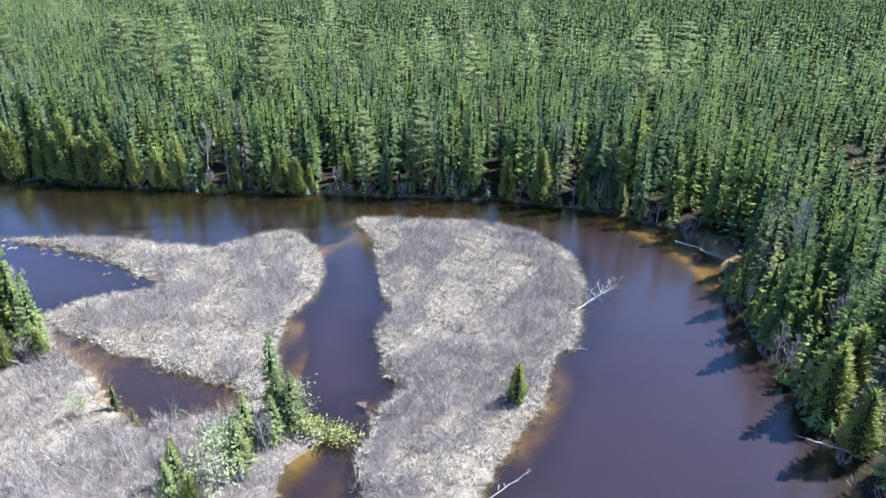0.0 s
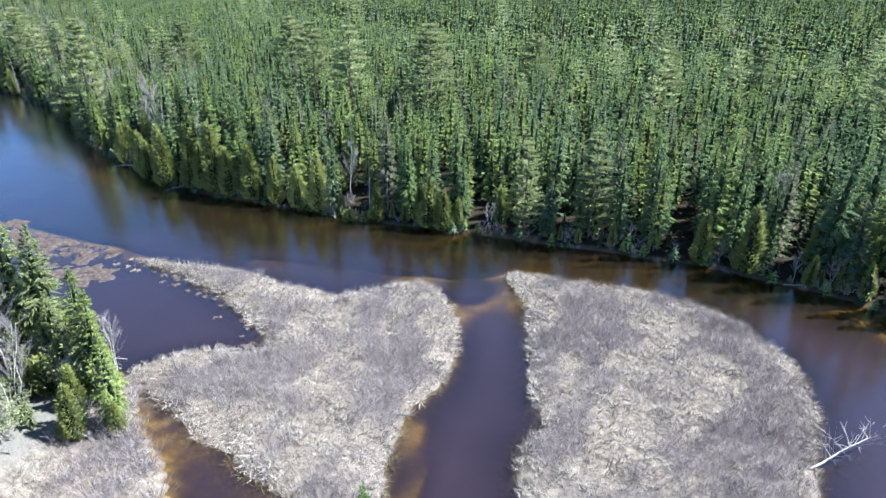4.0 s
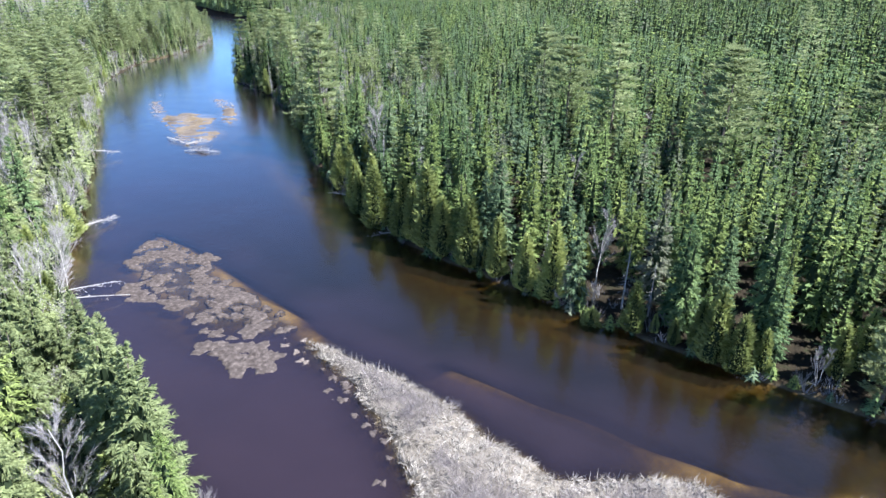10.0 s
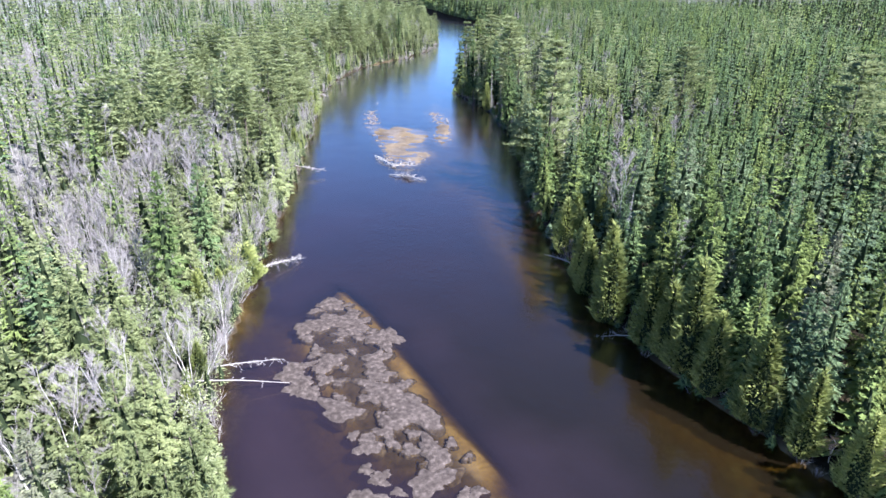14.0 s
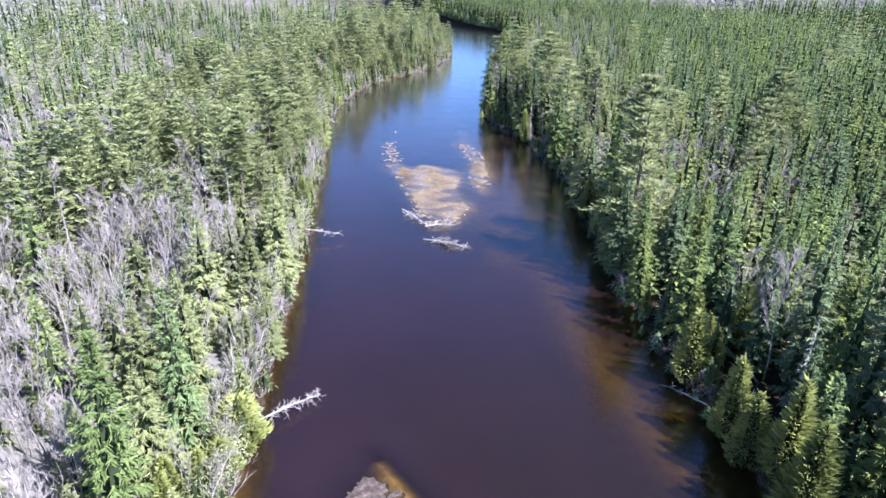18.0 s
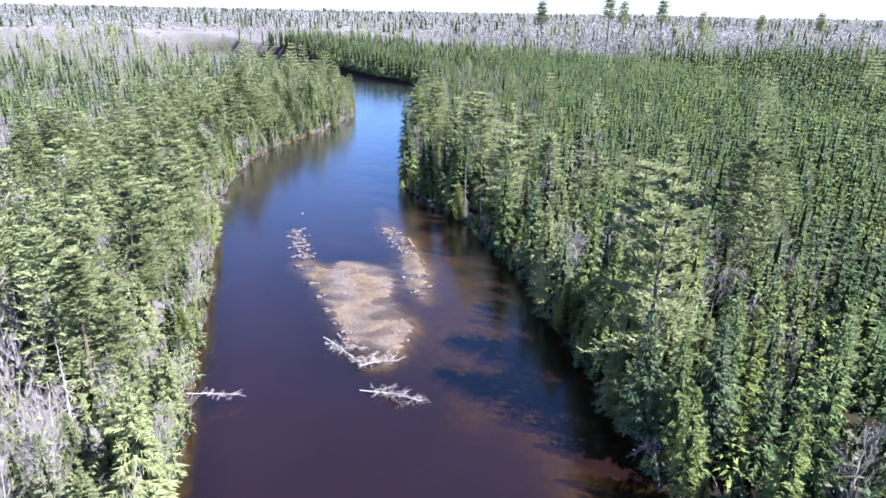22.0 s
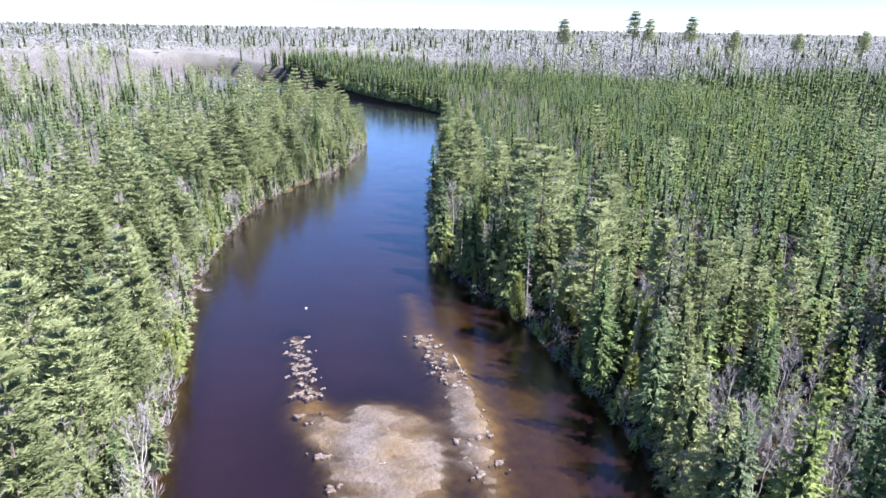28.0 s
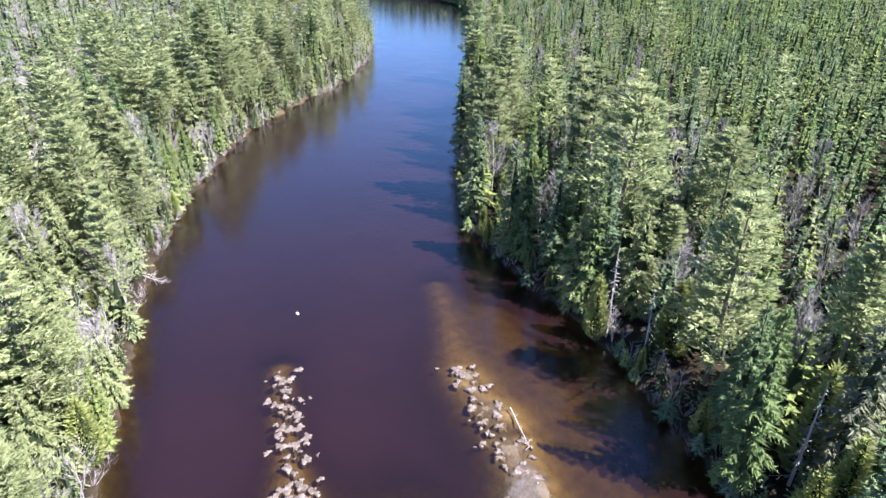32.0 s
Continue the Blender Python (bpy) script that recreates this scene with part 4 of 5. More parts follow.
px, py, z, land, north = px[keep], py[keep], z[keep], land[keep], north[keep]
roll = R.rand(len(px))
mixed = step(px, -96, -112) * north  # the northern bank turns mixed upstream
grove = waves(px, py, 38, 21)  # birches stand in groves on the southern bank
kinds = np.full(len(px), "spruce", dtype=object)
kinds[north & (roll < 0.04 + 0.34 * mixed * (land > 3))] = "birch"
kinds[north & (roll > 0.40) & (roll < 0.40 + 0.07 * mixed)] = "pine"
kinds[north & (roll > 0.50) & (roll < 0.52 + 0.16 * mixed)] = "fir"
kinds[north & (roll > 0.972 - 0.03 * mixed - 0.04 * (land < 12))] = "dead"
kinds[north & (roll > 0.80 - 0.10 * mixed) & (roll < 0.93 - 0.03 * mixed) & (land < 9)] = "cedar"
south = ~north
pines_s = step(px, -128, -160)  # more pines upstream on the southern bank
kinds[south] = "fir"
kinds[south & (roll < 0.30)] = "spruce"
kinds[south & (roll > 0.61 - 0.12 * step(px, -112, -125) - 0.10 * step(px, -95, -110) * step(px, -165, -150) + 0.16 * step(px, -105, -85) + 0.16 * pines_s - 0.4 * grove * (1 - 0.6 * pines_s))] = "birch"
kinds[south & (roll > 0.08) & (roll < 0.34 - 0.2 * pines_s)] = "cedar"
kinds[south & (roll > 0.16) & (roll < 0.34 - 0.2 * pines_s) & (land < 14)] = "bush"
kinds[south & (roll < 0.42 * pines_s) & (R.rand(len(px)) < 0.8)] = "pine"
near_shore = south & (land < 8) & (kinds == "birch") & (R.rand(len(px)) < 0.6)
kinds[near_shore] = np.where(R.rand(near_shore.sum()) < 0.5, "fir", "cedar")
kinds[south & (roll > 0.965)] = "dead"
thin = R.rand(len(px))
drop = ((kinds == "pine") & (thin < np.where(south, 0.25, 0.45))) | ((kinds == "birch") & (thin < 0.25)) | (south & (thin < 0.12)) | (north & (land < 10) & (mixed < 0.5) & (thin < 0.30))
size = (R.uniform(0.72, 1.0, len(px)) + 0.16 * (R.rand(len(px)) > 0.88)) * (1 + 0.10 * waves(px, py, 22, 71)) * np.where(north, 1.0, 1.06) * np.where(kinds == "pine", 0.8, 1.0) * np.where(kinds == "fir", 0.9, 1.0) * np.where(kinds == "cedar", np.where(north, 0.8, 0.58), 1.0) * np.where(kinds == "dead", 0.95, 1.0) * np.where(kinds == "birch", np.where(north, 1.0, 1.08), 1.0)
size *= np.where(land < 3, np.where(north, 0.95 + 0.26 * mixed, 0.72), np.where(land < 6, np.where(north, 1.04 + 0.20 * mixed, 0.9), 1.0)) * (1 + 0.10 * waves(px, py, 60, 4))
turn = R.uniform(0, 6.28, len(px))
order = np.argsort(land)
budget = {"spruce": 430, "fir": 150, "pine": 60, "cedar": 110, "birch": 300, "dead": 40, "bush": 110}
single = np.zeros(len(px), bool)
for i in order:
    k = kinds[i]
    if drop[i] or land[i] > 11 or budget[k] == 0 or px[i] < -262 or py[i] < 40:
        continue
    budget[k] -= 1
    single[i] = True
    plant(k, px[i], py[i], z[i] - 0.1, size[i], turn[i], random.uniform(-0.06, 0.06), random.uniform(0.9, 1.15))


# low cedars and young spruces lean out over the northern shore
for p, q in zip(NORTH[:-1], NORTH[1:]):
    p, q = np.array(p), np.array(q)
    gone = float(np.hypot(*(q - p)))
    if q[0] < -215 or p[1] < 38 or (30 < p[0] and 70 < p[1] < 88):
        continue
    for k in range(max(1, int(gone / 2.6))):
        u = random.random()
        x, y = p + (q - p) * u
        nx, ny = -(q - p)[1] / gone, (q - p)[0] / gone
        side = 1 if survey([x + nx * 2], [y + ny * 2])[3][0] > 0 else -1
        x, y = x + nx * side * random.uniform(0.3, 1.3), y + ny * side * random.uniform(0.3, 1.3)
        if np.hypot(x - sx, y - sy).min() < 1.8:
            continue
        kind = random.choice(("cedar", "cedar", "spruce", "birch"))
        plant(kind, float(x), float(y), float(survey([x], [y])[0][0]) - 0.1, random.uniform(0.24, 0.55), random.uniform(0, 6.28), random.uniform(-0.12, 0.12))


def woods(name, label, shapes, mat, sel, px, py, pz, size, turn, tone, tall=None):
    idx = np.nonzero(sel)[0]
    if not len(idx):
        return None
    v, f, t = tiled(shapes, px[idx], py[idx], pz[idx], size[idx], turn[idx], tone[idx], R.randint(0, len(shapes), len(idx)), None if tall is None else tall[idx])
    return tagged(new(name, mesh_from(name, v, f, mat, {"tone": t})), label, "forest", kind="stuff")


rest = ~single & ~drop
tone = np.clip(R.rand(len(px)) * 0.9 + 0.05 + 0.2 * waves(px, py, 30, 31), 0, 1)
tall = size * R.uniform(0.92, 1.1, len(px))
pz = z - 0.1
near_spruce = [frond_shape(200 + i, 14, 6, 7, 13.0, (1.4, 1.75, 1.55, 1.9, 1.3)[i], 0.32, (0.75, 0.95, 0.85, 0.95, 0.65)[i], 1.1) for i in range(5)]
low_spruce = [frond_shape(210 + i, 18, 6, 10, 13.0, 1.6 + 0.25 * i, 0.10, 0.7 + 0.12 * i, 1.1) for i in range(3)]
near_fir = [frond_shape(220 + i, 14, 6, 6, 12.0, 2.0, 0.2, 0.75, 1.5) for i in range(3)]
near_pine = [pine_shape(240 + i, 13, 6, 8, 19, 4.4, 0.2, 1.0, 2.2, 2) for i in range(3)]
near_birch = [bare_shapes(260 + i, 10.0, 10, 26, 1.4, 1 + i % 2, 0.022) for i in range(4)]
near_birch_one = [(np.vstack([a[0], b[0]]), np.vstack([a[1], b[1] + len(a[0])])) for a, b in near_birch]
dead_small = [dead_conifer_shape(280 + i) for i in range(2)]
cedar_small = [cedar_shape(290 + i, 420, 8.5, 1.7, 1.6) for i in range(2)]
for kind, label, shapes, mat in (("spruce", "dense dark green spruce forest behind the river bank", near_spruce, M_SPRUCE_S), ("fir", "yellow-green fir woods on the river bank", near_fir, M_FIR_S),
                                 ("pine", "white pines standing among the woods", near_pine, M_PINE_S), ("birch", "leafless grey birch woods", near_birch_one, M_TWIG_S),
                                 ("dead", "bleached dead spruces among the woods", dead_small, M_TWIG_S), ("cedar", "olive-green cedars among the spruces", cedar_small, M_FIR_S)):
    if kind == "spruce":
        woods("spruce_fringe", "dark green spruces behind the first row on the bank", low_spruce, mat, rest & (kinds == kind) & (land < 9), px, py, pz, size, turn, tone, tall)
        shapes_from = 9
    else:
        shapes_from = 0
    woods(kind + "_forest", label, shapes, mat, rest & (kinds == kind) & (land >= shapes_from), px, py, pz, size, turn, tone, tall)

# deeper woods: fewer faces a tree the farther they stand
mid_spruce = [frond_shape(300 + i, 7, 6, 2, 13.0, 1.6 + 0.15 * i, 0.5, 0.8 + 0.06 * i, 2.2, 0.4) for i in range(4)]
deep_spruce = [frond_shape(305 + i, 10, 5, 4, 13.0, 1.45 + 0.15 * i, 0.42, 0.8 + 0.06 * i, 1.5) for i in range(4)]
bank_spruce = [frond_shape(310 + i, 12, 5, 2, 13.0, 1.9, 0.06, 0.6, 2.4) for i in range(3)]
far_spruce = [frond_shape(320 + i, 5, 5, 1, 13.0, 2.0 + 0.2 * i, 0.3, 0.9, 3.6, 0.4) for i in range(4)]
mid_bare = [bare_shapes(340 + i, 10.0, 4, 9, 1.5, 1, 0.06) for i in range(3)]
mid_bare = [(np.vstack([a[0], b[0]]), np.vstack([a[1], b[1] + len(a[0])])) for a, b in mid_bare]
mid_pine = [pine_shape(350 + i, 13, 5, 5, 19, 4.4, 0.25, 1.25, 2.4, 1) for i in range(2)]


def haze_shape(seed):
    """Far leafless crown: a rounded burst of many fine twigs on a short stem."""
    rng = random.Random(seed)
    s = Shape()
    for i in range(24):
        a, u = rng.uniform(0, 6.28), rng.random()
        q = 3.2 * math.sqrt(max(0.05, 1 - (2 * u - 0.8) ** 2)) * rng.uniform(0.3, 1.0)
        p = Vector((q * math.cos(a), q * math.sin(a), 2.5 + 6.0 * u))
        d = Vector((math.cos(a) * 0.6, math.sin(a) * 0.6, rng.uniform(0.3, 1.2))).normalized()
        sd = Vector((-math.sin(a), math.cos(a), 0)) * 0.22
        s.add([p + sd, p - sd, p + d * rng.uniform(1.0, 2.0)], [(0, 1, 2)])
    return s.arrays()


haze = [haze_shape(360 + i) for i in range(4)]


def deeper(tag, x0, x1, y0, y1, gap, lo, hi, conifer, pine, bare, size_by):
    ax, ay = scatter(x0, x1, y0, y1, gap)
    z, mar, san, land, isle, bar, mud = survey(ax, ay)
    nth = edge_distance(ax, ay, NORTH, False) < edge_distance(ax, ay, SOUTH, False)
    start = np.where(nth, lo, 34 if lo == 42 else lo)
    far = np.hypot(ax + 100, ay - 120)
    ring = (land >= start) & (land < hi) if hi <= 130 else (land > np.where(far < 640, 130.0, 1.5)) & (far >= lo) & (far < hi)
    keep = ring & ((ay > 20 - 0.06 * ax) & (ax < 0.78 * ay + 25) | (lo == 42) & (ay < 40) & (mar < 0.3) & (ax < -44))
    ax, ay, z, nth, far = ax[keep], ay[keep], z[keep], nth[keep], far[keep]
    q = R.rand(len(ax))
    grove = waves(ax, ay, 55, 21)
    broad = np.maximum(step(ay - 345 - 1.1 * np.maximum(ax + 370, 0) + 45 * waves(ax, ay, 260, 51), -20, 50), step(far, 560, 700))
    broad = np.maximum(broad, ~nth * step(ax, -400, -470))
    p_bare = np.where(nth, 0.025, 0.62 + 0.3 * grove) * (1 - broad) + broad * np.clip(0.97 + 0.65 * waves(ax, ay, 170, 53), 0.40, 0.998)
    p_pine = 0.010 + 0.02 * ~nth
    is_bare = q < p_bare
    is_pine = ~is_bare & (q > 1 - p_pine)
    is_con = ~is_bare & ~is_pine
    size = (R.uniform(0.78, 1.02, len(ax)) + 0.16 * (R.rand(len(ax)) > 0.9)) * (1 + 0.08 * waves(ax, ay, 26, 71)) * size_by
    tall = size * R.uniform(0.92, 1.1, len(ax)) / max(1.0, size_by * 0.85)
    turn = R.uniform(0, 6.28, len(ax))
    tone = np.clip(R.rand(len(ax)) * 0.8 + 0.1 + 0.14 * waves(ax, ay, 60, 33), 0, 1)
    woods("conifer_forest", tag + " spruce forest", conifer, M_SPRUCE_S, is_con, ax, ay, z - 0.2, size, turn, tone, tall)
    woods("pine_forest", tag + " scattered white pines", pine, M_PINE_S, is_pine, ax, ay, z - 0.2, size * 0.95, turn, tone, tall * 0.95)
    woods("leafless_forest", tag + " grey leafless woods", bare, M_HAZE if bare is haze else M_TWIG_S, is_bare, ax, ay, z - 0.2, size, turn, tone, tall)


deeper("upstream", -640, -330, 60, 430, 3.4, 0.3, 130, bank_spruce, mid_pine, mid_bare, 1.0)
deeper("dense green", -330, 260, -14, 420, 3.0, 42, 78, deep_spruce, mid_pine, mid_bare, 1.0)
deeper("dark green", -330, 260, 22, 420, 3.1, 78, 130, mid_spruce, mid_pine, mid_bare, 1.0)
deeper("distant", -720, 480, 22, 720, 4.7, 0, 560, far_spruce, mid_pine, haze, 1.12)
deeper("far", -1500, 900, 60, 1500, 10.0, 560, 1150, far_spruce, far_spruce, haze, 1.9)
deeper("farthest", -3600, 2600, 200, 4000, 34, 1150, 3300, far_spruce, far_spruce, haze, 4.0)

# ---- marsh grass and shrubs on the islands and the low ground ----
def tuft_shape(seed, blades, length, width, splay):
    """A tussock of dead blades, blown mostly one way."""
    rng = random.Random(seed)
    s = Shape()
    lay = rng.uniform(-0.5, 0.5)
    for i in range(blades):
        a = rng.uniform(0, 6.2832)
        d = Vector((math.cos(a) + 0.9 * math.cos(lay), math.sin(a) + 0.9 * math.sin(lay), rng.uniform(0.15, 1.5) / splay)).normalized()
        p = Vector((math.cos(a), math.sin(a), 0)) * rng.uniform(0, 0.22)
        blade(s, p, d, length * rng.uniform(0.4, 1.2), width, rng.uniform(-1.5, 1.5))
    return s.arrays()


def bush_shape(seed, twigs, height, width):
    """Leafless bush: stems that fork once and end in fine twigs."""
    rng = random.Random(seed)
    s = Shape()
    for i in range(twigs):
        a = rng.uniform(0, 6.2832)
        d = Vector((math.cos(a) * rng.uniform(0.2, 0.9), math.sin(a) * rng.uniform(0.2, 0.9), 1)).normalized()
        p = Vector((math.cos(a), math.sin(a), 0)) * rng.uniform(0, 0.3)
        ln = height * rng.uniform(0.6, 1.15)
        m = p + d * ln * 0.6
        sd = d.cross(Vector((rng.uniform(-1, 1), rng.uniform(-1, 1), 0.1))).normalized() * width
        s.add([p + sd, p - sd, m], [(0, 1, 2)])
        for k in range(3):
            e = (d + Vector((rng.uniform(-1, 1), rng.uniform(-1, 1), rng.uniform(-0.1, 0.6))) * 0.6).normalized()
            q = p + d * ln * rng.uniform(0.35, 0.6)
            s.add([q + sd * 0.7, q - sd * 0.7, q + e * ln * rng.uniform(0.35, 0.6)], [(0, 1, 2)])
    return s.arrays()


tufts = [tuft_shape(400 + i, 18, 0.62, 0.024, 1.7) for i in range(6)]
bushes = [bush_shape(420 + i, 19, 1.15, 0.0085) for i in range(6)]


def cover(name, label, category, shapes, mat, ax, ay, keep, size, laid=0):
    ax, ay = ax[keep], ay[keep]
    z = survey(ax, ay)[0]
    k = len(ax)
    v, f, t = tiled(shapes, ax, ay, z - 0.02, R.uniform(*size, k) * (1 + 0.25 * waves(ax, ay, 4, 43)), R.uniform(0, 6.28, k) if laid == 0 else 2.6 * waves(ax, ay, 13, 42) + R.uniform(-0.9, 0.9, k), np.clip(R.rand(k) * 0.45 + 0.25 + 0.7 * waves(ax, ay, 6, 41), 0, 1) * (1 - 0.7 * step(ax, -34, -48) * (ax > -64)), R.randint(0, len(shapes), k))
    return tagged(new(name, mesh_from(name, v, f, mat, {"tone": t})), label, category, kind="stuff")


for name, where, line, box in (("marsh_grass", "pale dead straw grass matted over the eastern island", ISLAND_EAST, (-15, 20, 28, 92)), ("marsh_grass", "pale dead straw grass over the western island", ISLAND_WEST, (-62, -12, 43, 87))):
    ax, ay = scatter(*box, 0.46)
    d = np.where(inside(ax, ay, line), 1, -1) * edge_distance(ax, ay, line, True)
    rim = d < 1.4
    scrub = scrub_at(ax, ay)
    g = R.rand(len(ax))
    cover(name, where, "grass", tufts, M_GRASS, ax, ay, (d > -0.25) & (rim | (scrub < 0.05) & (g < 0.9) | (g < 0.14)), (0.6, 1.4), 1)
    d = np.where(ax < -46, d - 0.6, d)
    cover("shrub_thicket", "grey-mauve leafless shrubs in patches on the island", "shrub", bushes, M_SHRUB, ax, ay, (d > 0.9) & ((scrub > 0.05) & (g > 0.22) | (g > 0.95)), (0.6, 1.3))
ax, ay = scatter(-50, -11, 10, 62, 0.5)
z, mar, san, land, isle, bar, mud = survey(ax, ay)
g = R.rand(len(ax))
scrub = scrub_at(ax, ay)
cover("marsh_grass", "pale dead grass on the low swampy bank", "grass", tufts, M_GRASS, ax, ay, (land > -0.2) & (mar > 0.6) & (g < np.where(scrub < 0, 0.62, 0.22)) & (isle < 0), (0.6, 1.2))
cover("shrub_thicket", "grey leafless alder scrub on the low swampy bank", "shrub", bushes, M_SHRUB, ax, ay, (land > 0.2) & (mar > 0.6) & (g > np.where(scrub > 0, 0.55, 0.88)) & (isle < 0), (0.7, 1.8))
ax, ay = scatter(-180, -130, 114, 150, 0.6)
b = survey(ax, ay)[5]
cover("marsh_grass", "flattened tan grass on the upstream gravel island", "grass", [tuft_shape(440 + i, 8, 0.35, 0.025, 2.2) for i in range(3)], M_GRASS, ax, ay, (b > 0.2) & (R.rand(len(ax)) < 0.09), (0.5, 1.0))

# undergrowth along the banks: leafless alders and young conifers hang over the water
ax, ay = scatter(-330, 62, 22, 340, 1.25)
z, mar, san, land, isle, bar, mud = survey(ax, ay)
g = R.rand(len(ax))
nth = edge_distance(ax, ay, NORTH, False) < edge_distance(ax, ay, SOUTH, False)
edge = (land > -0.15) & (land < 3.2) & (mar < 0.4) & (san < 0.5)
cover("bank_alders", "grey leafless alders overhanging the river bank", "shrub", [bush_shape(450 + i, 16, 1.5, 0.022) for i in range(4)], M_TWIG_S, ax, ay, edge & (g < np.where(nth, 0.22, 0.5)), (0.7, 1.5))
cover("young_conifers", "young green conifers along the river bank", "sapling", [spruce_shape(460 + i, 70, 2.6, 0.9, 0.02, 0.88, 1.1, 5) for i in range(3)], M_FIR_S, ax, ay, edge & (g > np.where(nth, 0.88, 0.52)), (0.6, 1.5))


# young spruces under the edge of the northern woods
ax, ay = scatter(-290, 62, 34, 300, 2.9)
z, mar, san, land, isle, bar, mud = survey(ax, ay)
low = (edge_distance(ax, ay, NORTH, False) < edge_distance(ax, ay, SOUTH, False)) & (land > 1.0) & (land < 46) & (mar < 0.4) & (san < 0.4)
cover("young_spruces", "dark young spruces under the edge of the forest", "sapling", [frond_shape(490 + i, 9, 5, 3, 5.4, 1.3, 0.10, 0.95, 1.6) for i in range(3)], M_SPRUCE_S, ax, ay, low & (R.rand(len(ax)) < np.where(land < 10, 0.35, 0.35)), (0.6, 1.75))

# low boughs and brush that hide the edge of the northern bank
seg = np.hypot(*np.diff(NORTH, axis=0).T)
run = np.concatenate([[0], np.cumsum(seg)])
at = np.arange(0, run[-1], 0.75)
ax = np.interp(at, run, NORTH[:, 0]) + R.uniform(-0.6, 0.6, len(at))
ay = np.interp(at, run, NORTH[:, 1]) + R.uniform(-0.6, 0.6, len(at))
open_bank = (ay > 36) & (ax > -330) & ~((ax > 31) & (ay > 71) & (ay < 87))
pick = R.rand(len(ax))
cover("shore_boughs", "dark low boughs hanging over the northern shore", "sapling", [bough_shape(495 + i, 5, 6, 5.0, 2.2, 0.0, 0.95, 60, 0.6) for i in range(3)], M_SPRUCE_S, ax, ay, open_bank & (pick < 0.30), (0.22, 0.45))
cover("shore_brush", "grey leafless brush along the northern shore", "shrub", [bush_shape(498 + i, 18, 1.3, 0.02) for i in range(3)], M_TWIG_S, ax, ay, open_bank & (pick > 0.72), (0.6, 1.2))

far_bank = (ax < -285) & (ax > -470)
cover("shore_boughs", "dark low boughs along the far northern shore", "sapling", [bough_shape(485 + i, 5, 5, 5.0, 2.6, 0.0, 0.95, 20, 0.8) for i in range(2)], M_SPRUCE_S, ax, ay + 1.5, far_bank & (pick < 0.7), (0.6, 1.1))

# brush under the southern woods: fine grey saplings and small yellow-green firs
ax, ay = scatter(-330, -40, 22, 250, 2.1)
z, mar, san, land, isle, bar, mud = survey(ax, ay)
g = R.rand(len(ax))
low = (edge_distance(ax, ay, SOUTH, False) < edge_distance(ax, ay, NORTH, False)) & (land > 0.4) & (land < 40) & (mar < 0.4)
sapling = []
for i in range(4):
    a, b = bare_shapes(470 + i, 5.5, 5, 11, 1.4, 2, 0.012)
    sapling.append((np.vstack([a[0], b[0]]), np.vstack([a[1], b[1] + len(a[0])])))
cover("leafless_saplings", "fine grey leafless saplings filling the southern woods", "thicket", sapling, M_TWIG_S, ax, ay, low & (g < 0.42 - 0.10 * step(ax, -110, -80)), (0.6, 1.35))
cover("young_firs", "small yellow-green firs under the southern woods", "sapling", [frond_shape(480 + i, 9, 5, 4, 4.6, 1.25, 0.02, 0.95, 1.5) for i in range(3)], M_FIR_S, ax, ay, low & (g > 0.50), (0.5, 1.45))


# ---- sod clumps on the mud bars ----
def sod_mesh(seed, mat=M_SOD):
    rng = random.Random(seed)
    vs, fs, sides = [(0, 0, 0.12)], [], 26
    ph = [rng.uniform(0, 6.28) for _ in range(4)]
    spoke = [1 + 0.24 * math.sin(2 * 6.2832 * j / sides + ph[0]) + 0.18 * math.sin(3 * 6.2832 * j / sides + ph[1]) + 0.14 * math.sin(5 * 6.2832 * j / sides + ph[2]) + rng.uniform(-0.16, 0.16) for j in range(sides)]
    for r, z in ((0.45, 0.11), (0.78, 0.07), (1.0, -0.03), (1.06, -0.35)):
        for j in range(sides):
            a = 6.2832 * j / sides
            q = r * spoke[j] * rng.uniform(0.92, 1.08)
            vs.append((q * math.cos(a), q * math.sin(a), z + rng.uniform(-0.035, 0.035)))
    fs += [(0, 1 + j, 1 + (j + 1) % sides) for j in range(sides)]
    for k in range(3):
        for j in range(sides):
            p, q = 1 + k * sides + j, 1 + k * sides + (j + 1) % sides
            fs += [(p, p + sides, q + sides), (p, q + sides, q)]
    return mesh_from("sod_clump", vs, fs, mat, None, True)


SODS = [sod_mesh(500 + i) for i in range(6)]
PALE_SODS = [sod_mesh(510 + i, M_SOD_PALE) for i in range(6)]
ax, ay = scatter(-98, -56, 71, 88, 1.5)
b = survey(ax, ay)[5]
sel = (b > -0.8) & (R.rand(len(ax)) < 0.66) | (np.hypot((ax + 83) / 4, (ay - 77.2) / 2.2) < 1) & (R.rand(len(ax)) < 0.7) | (np.hypot((ax + 64.5) / 6, (ay - 75.6) / 2) < 1) & (R.rand(len(ax)) < 0.75)
places = [(x, y, R.uniform(0.45, 1.0) + 0.8 * (R.rand() > 0.7), "mauve-brown sod clump breaking the water on the mud bar", "sod clumps of the mud bar") for x, y in zip(ax[sel], ay[sel])]
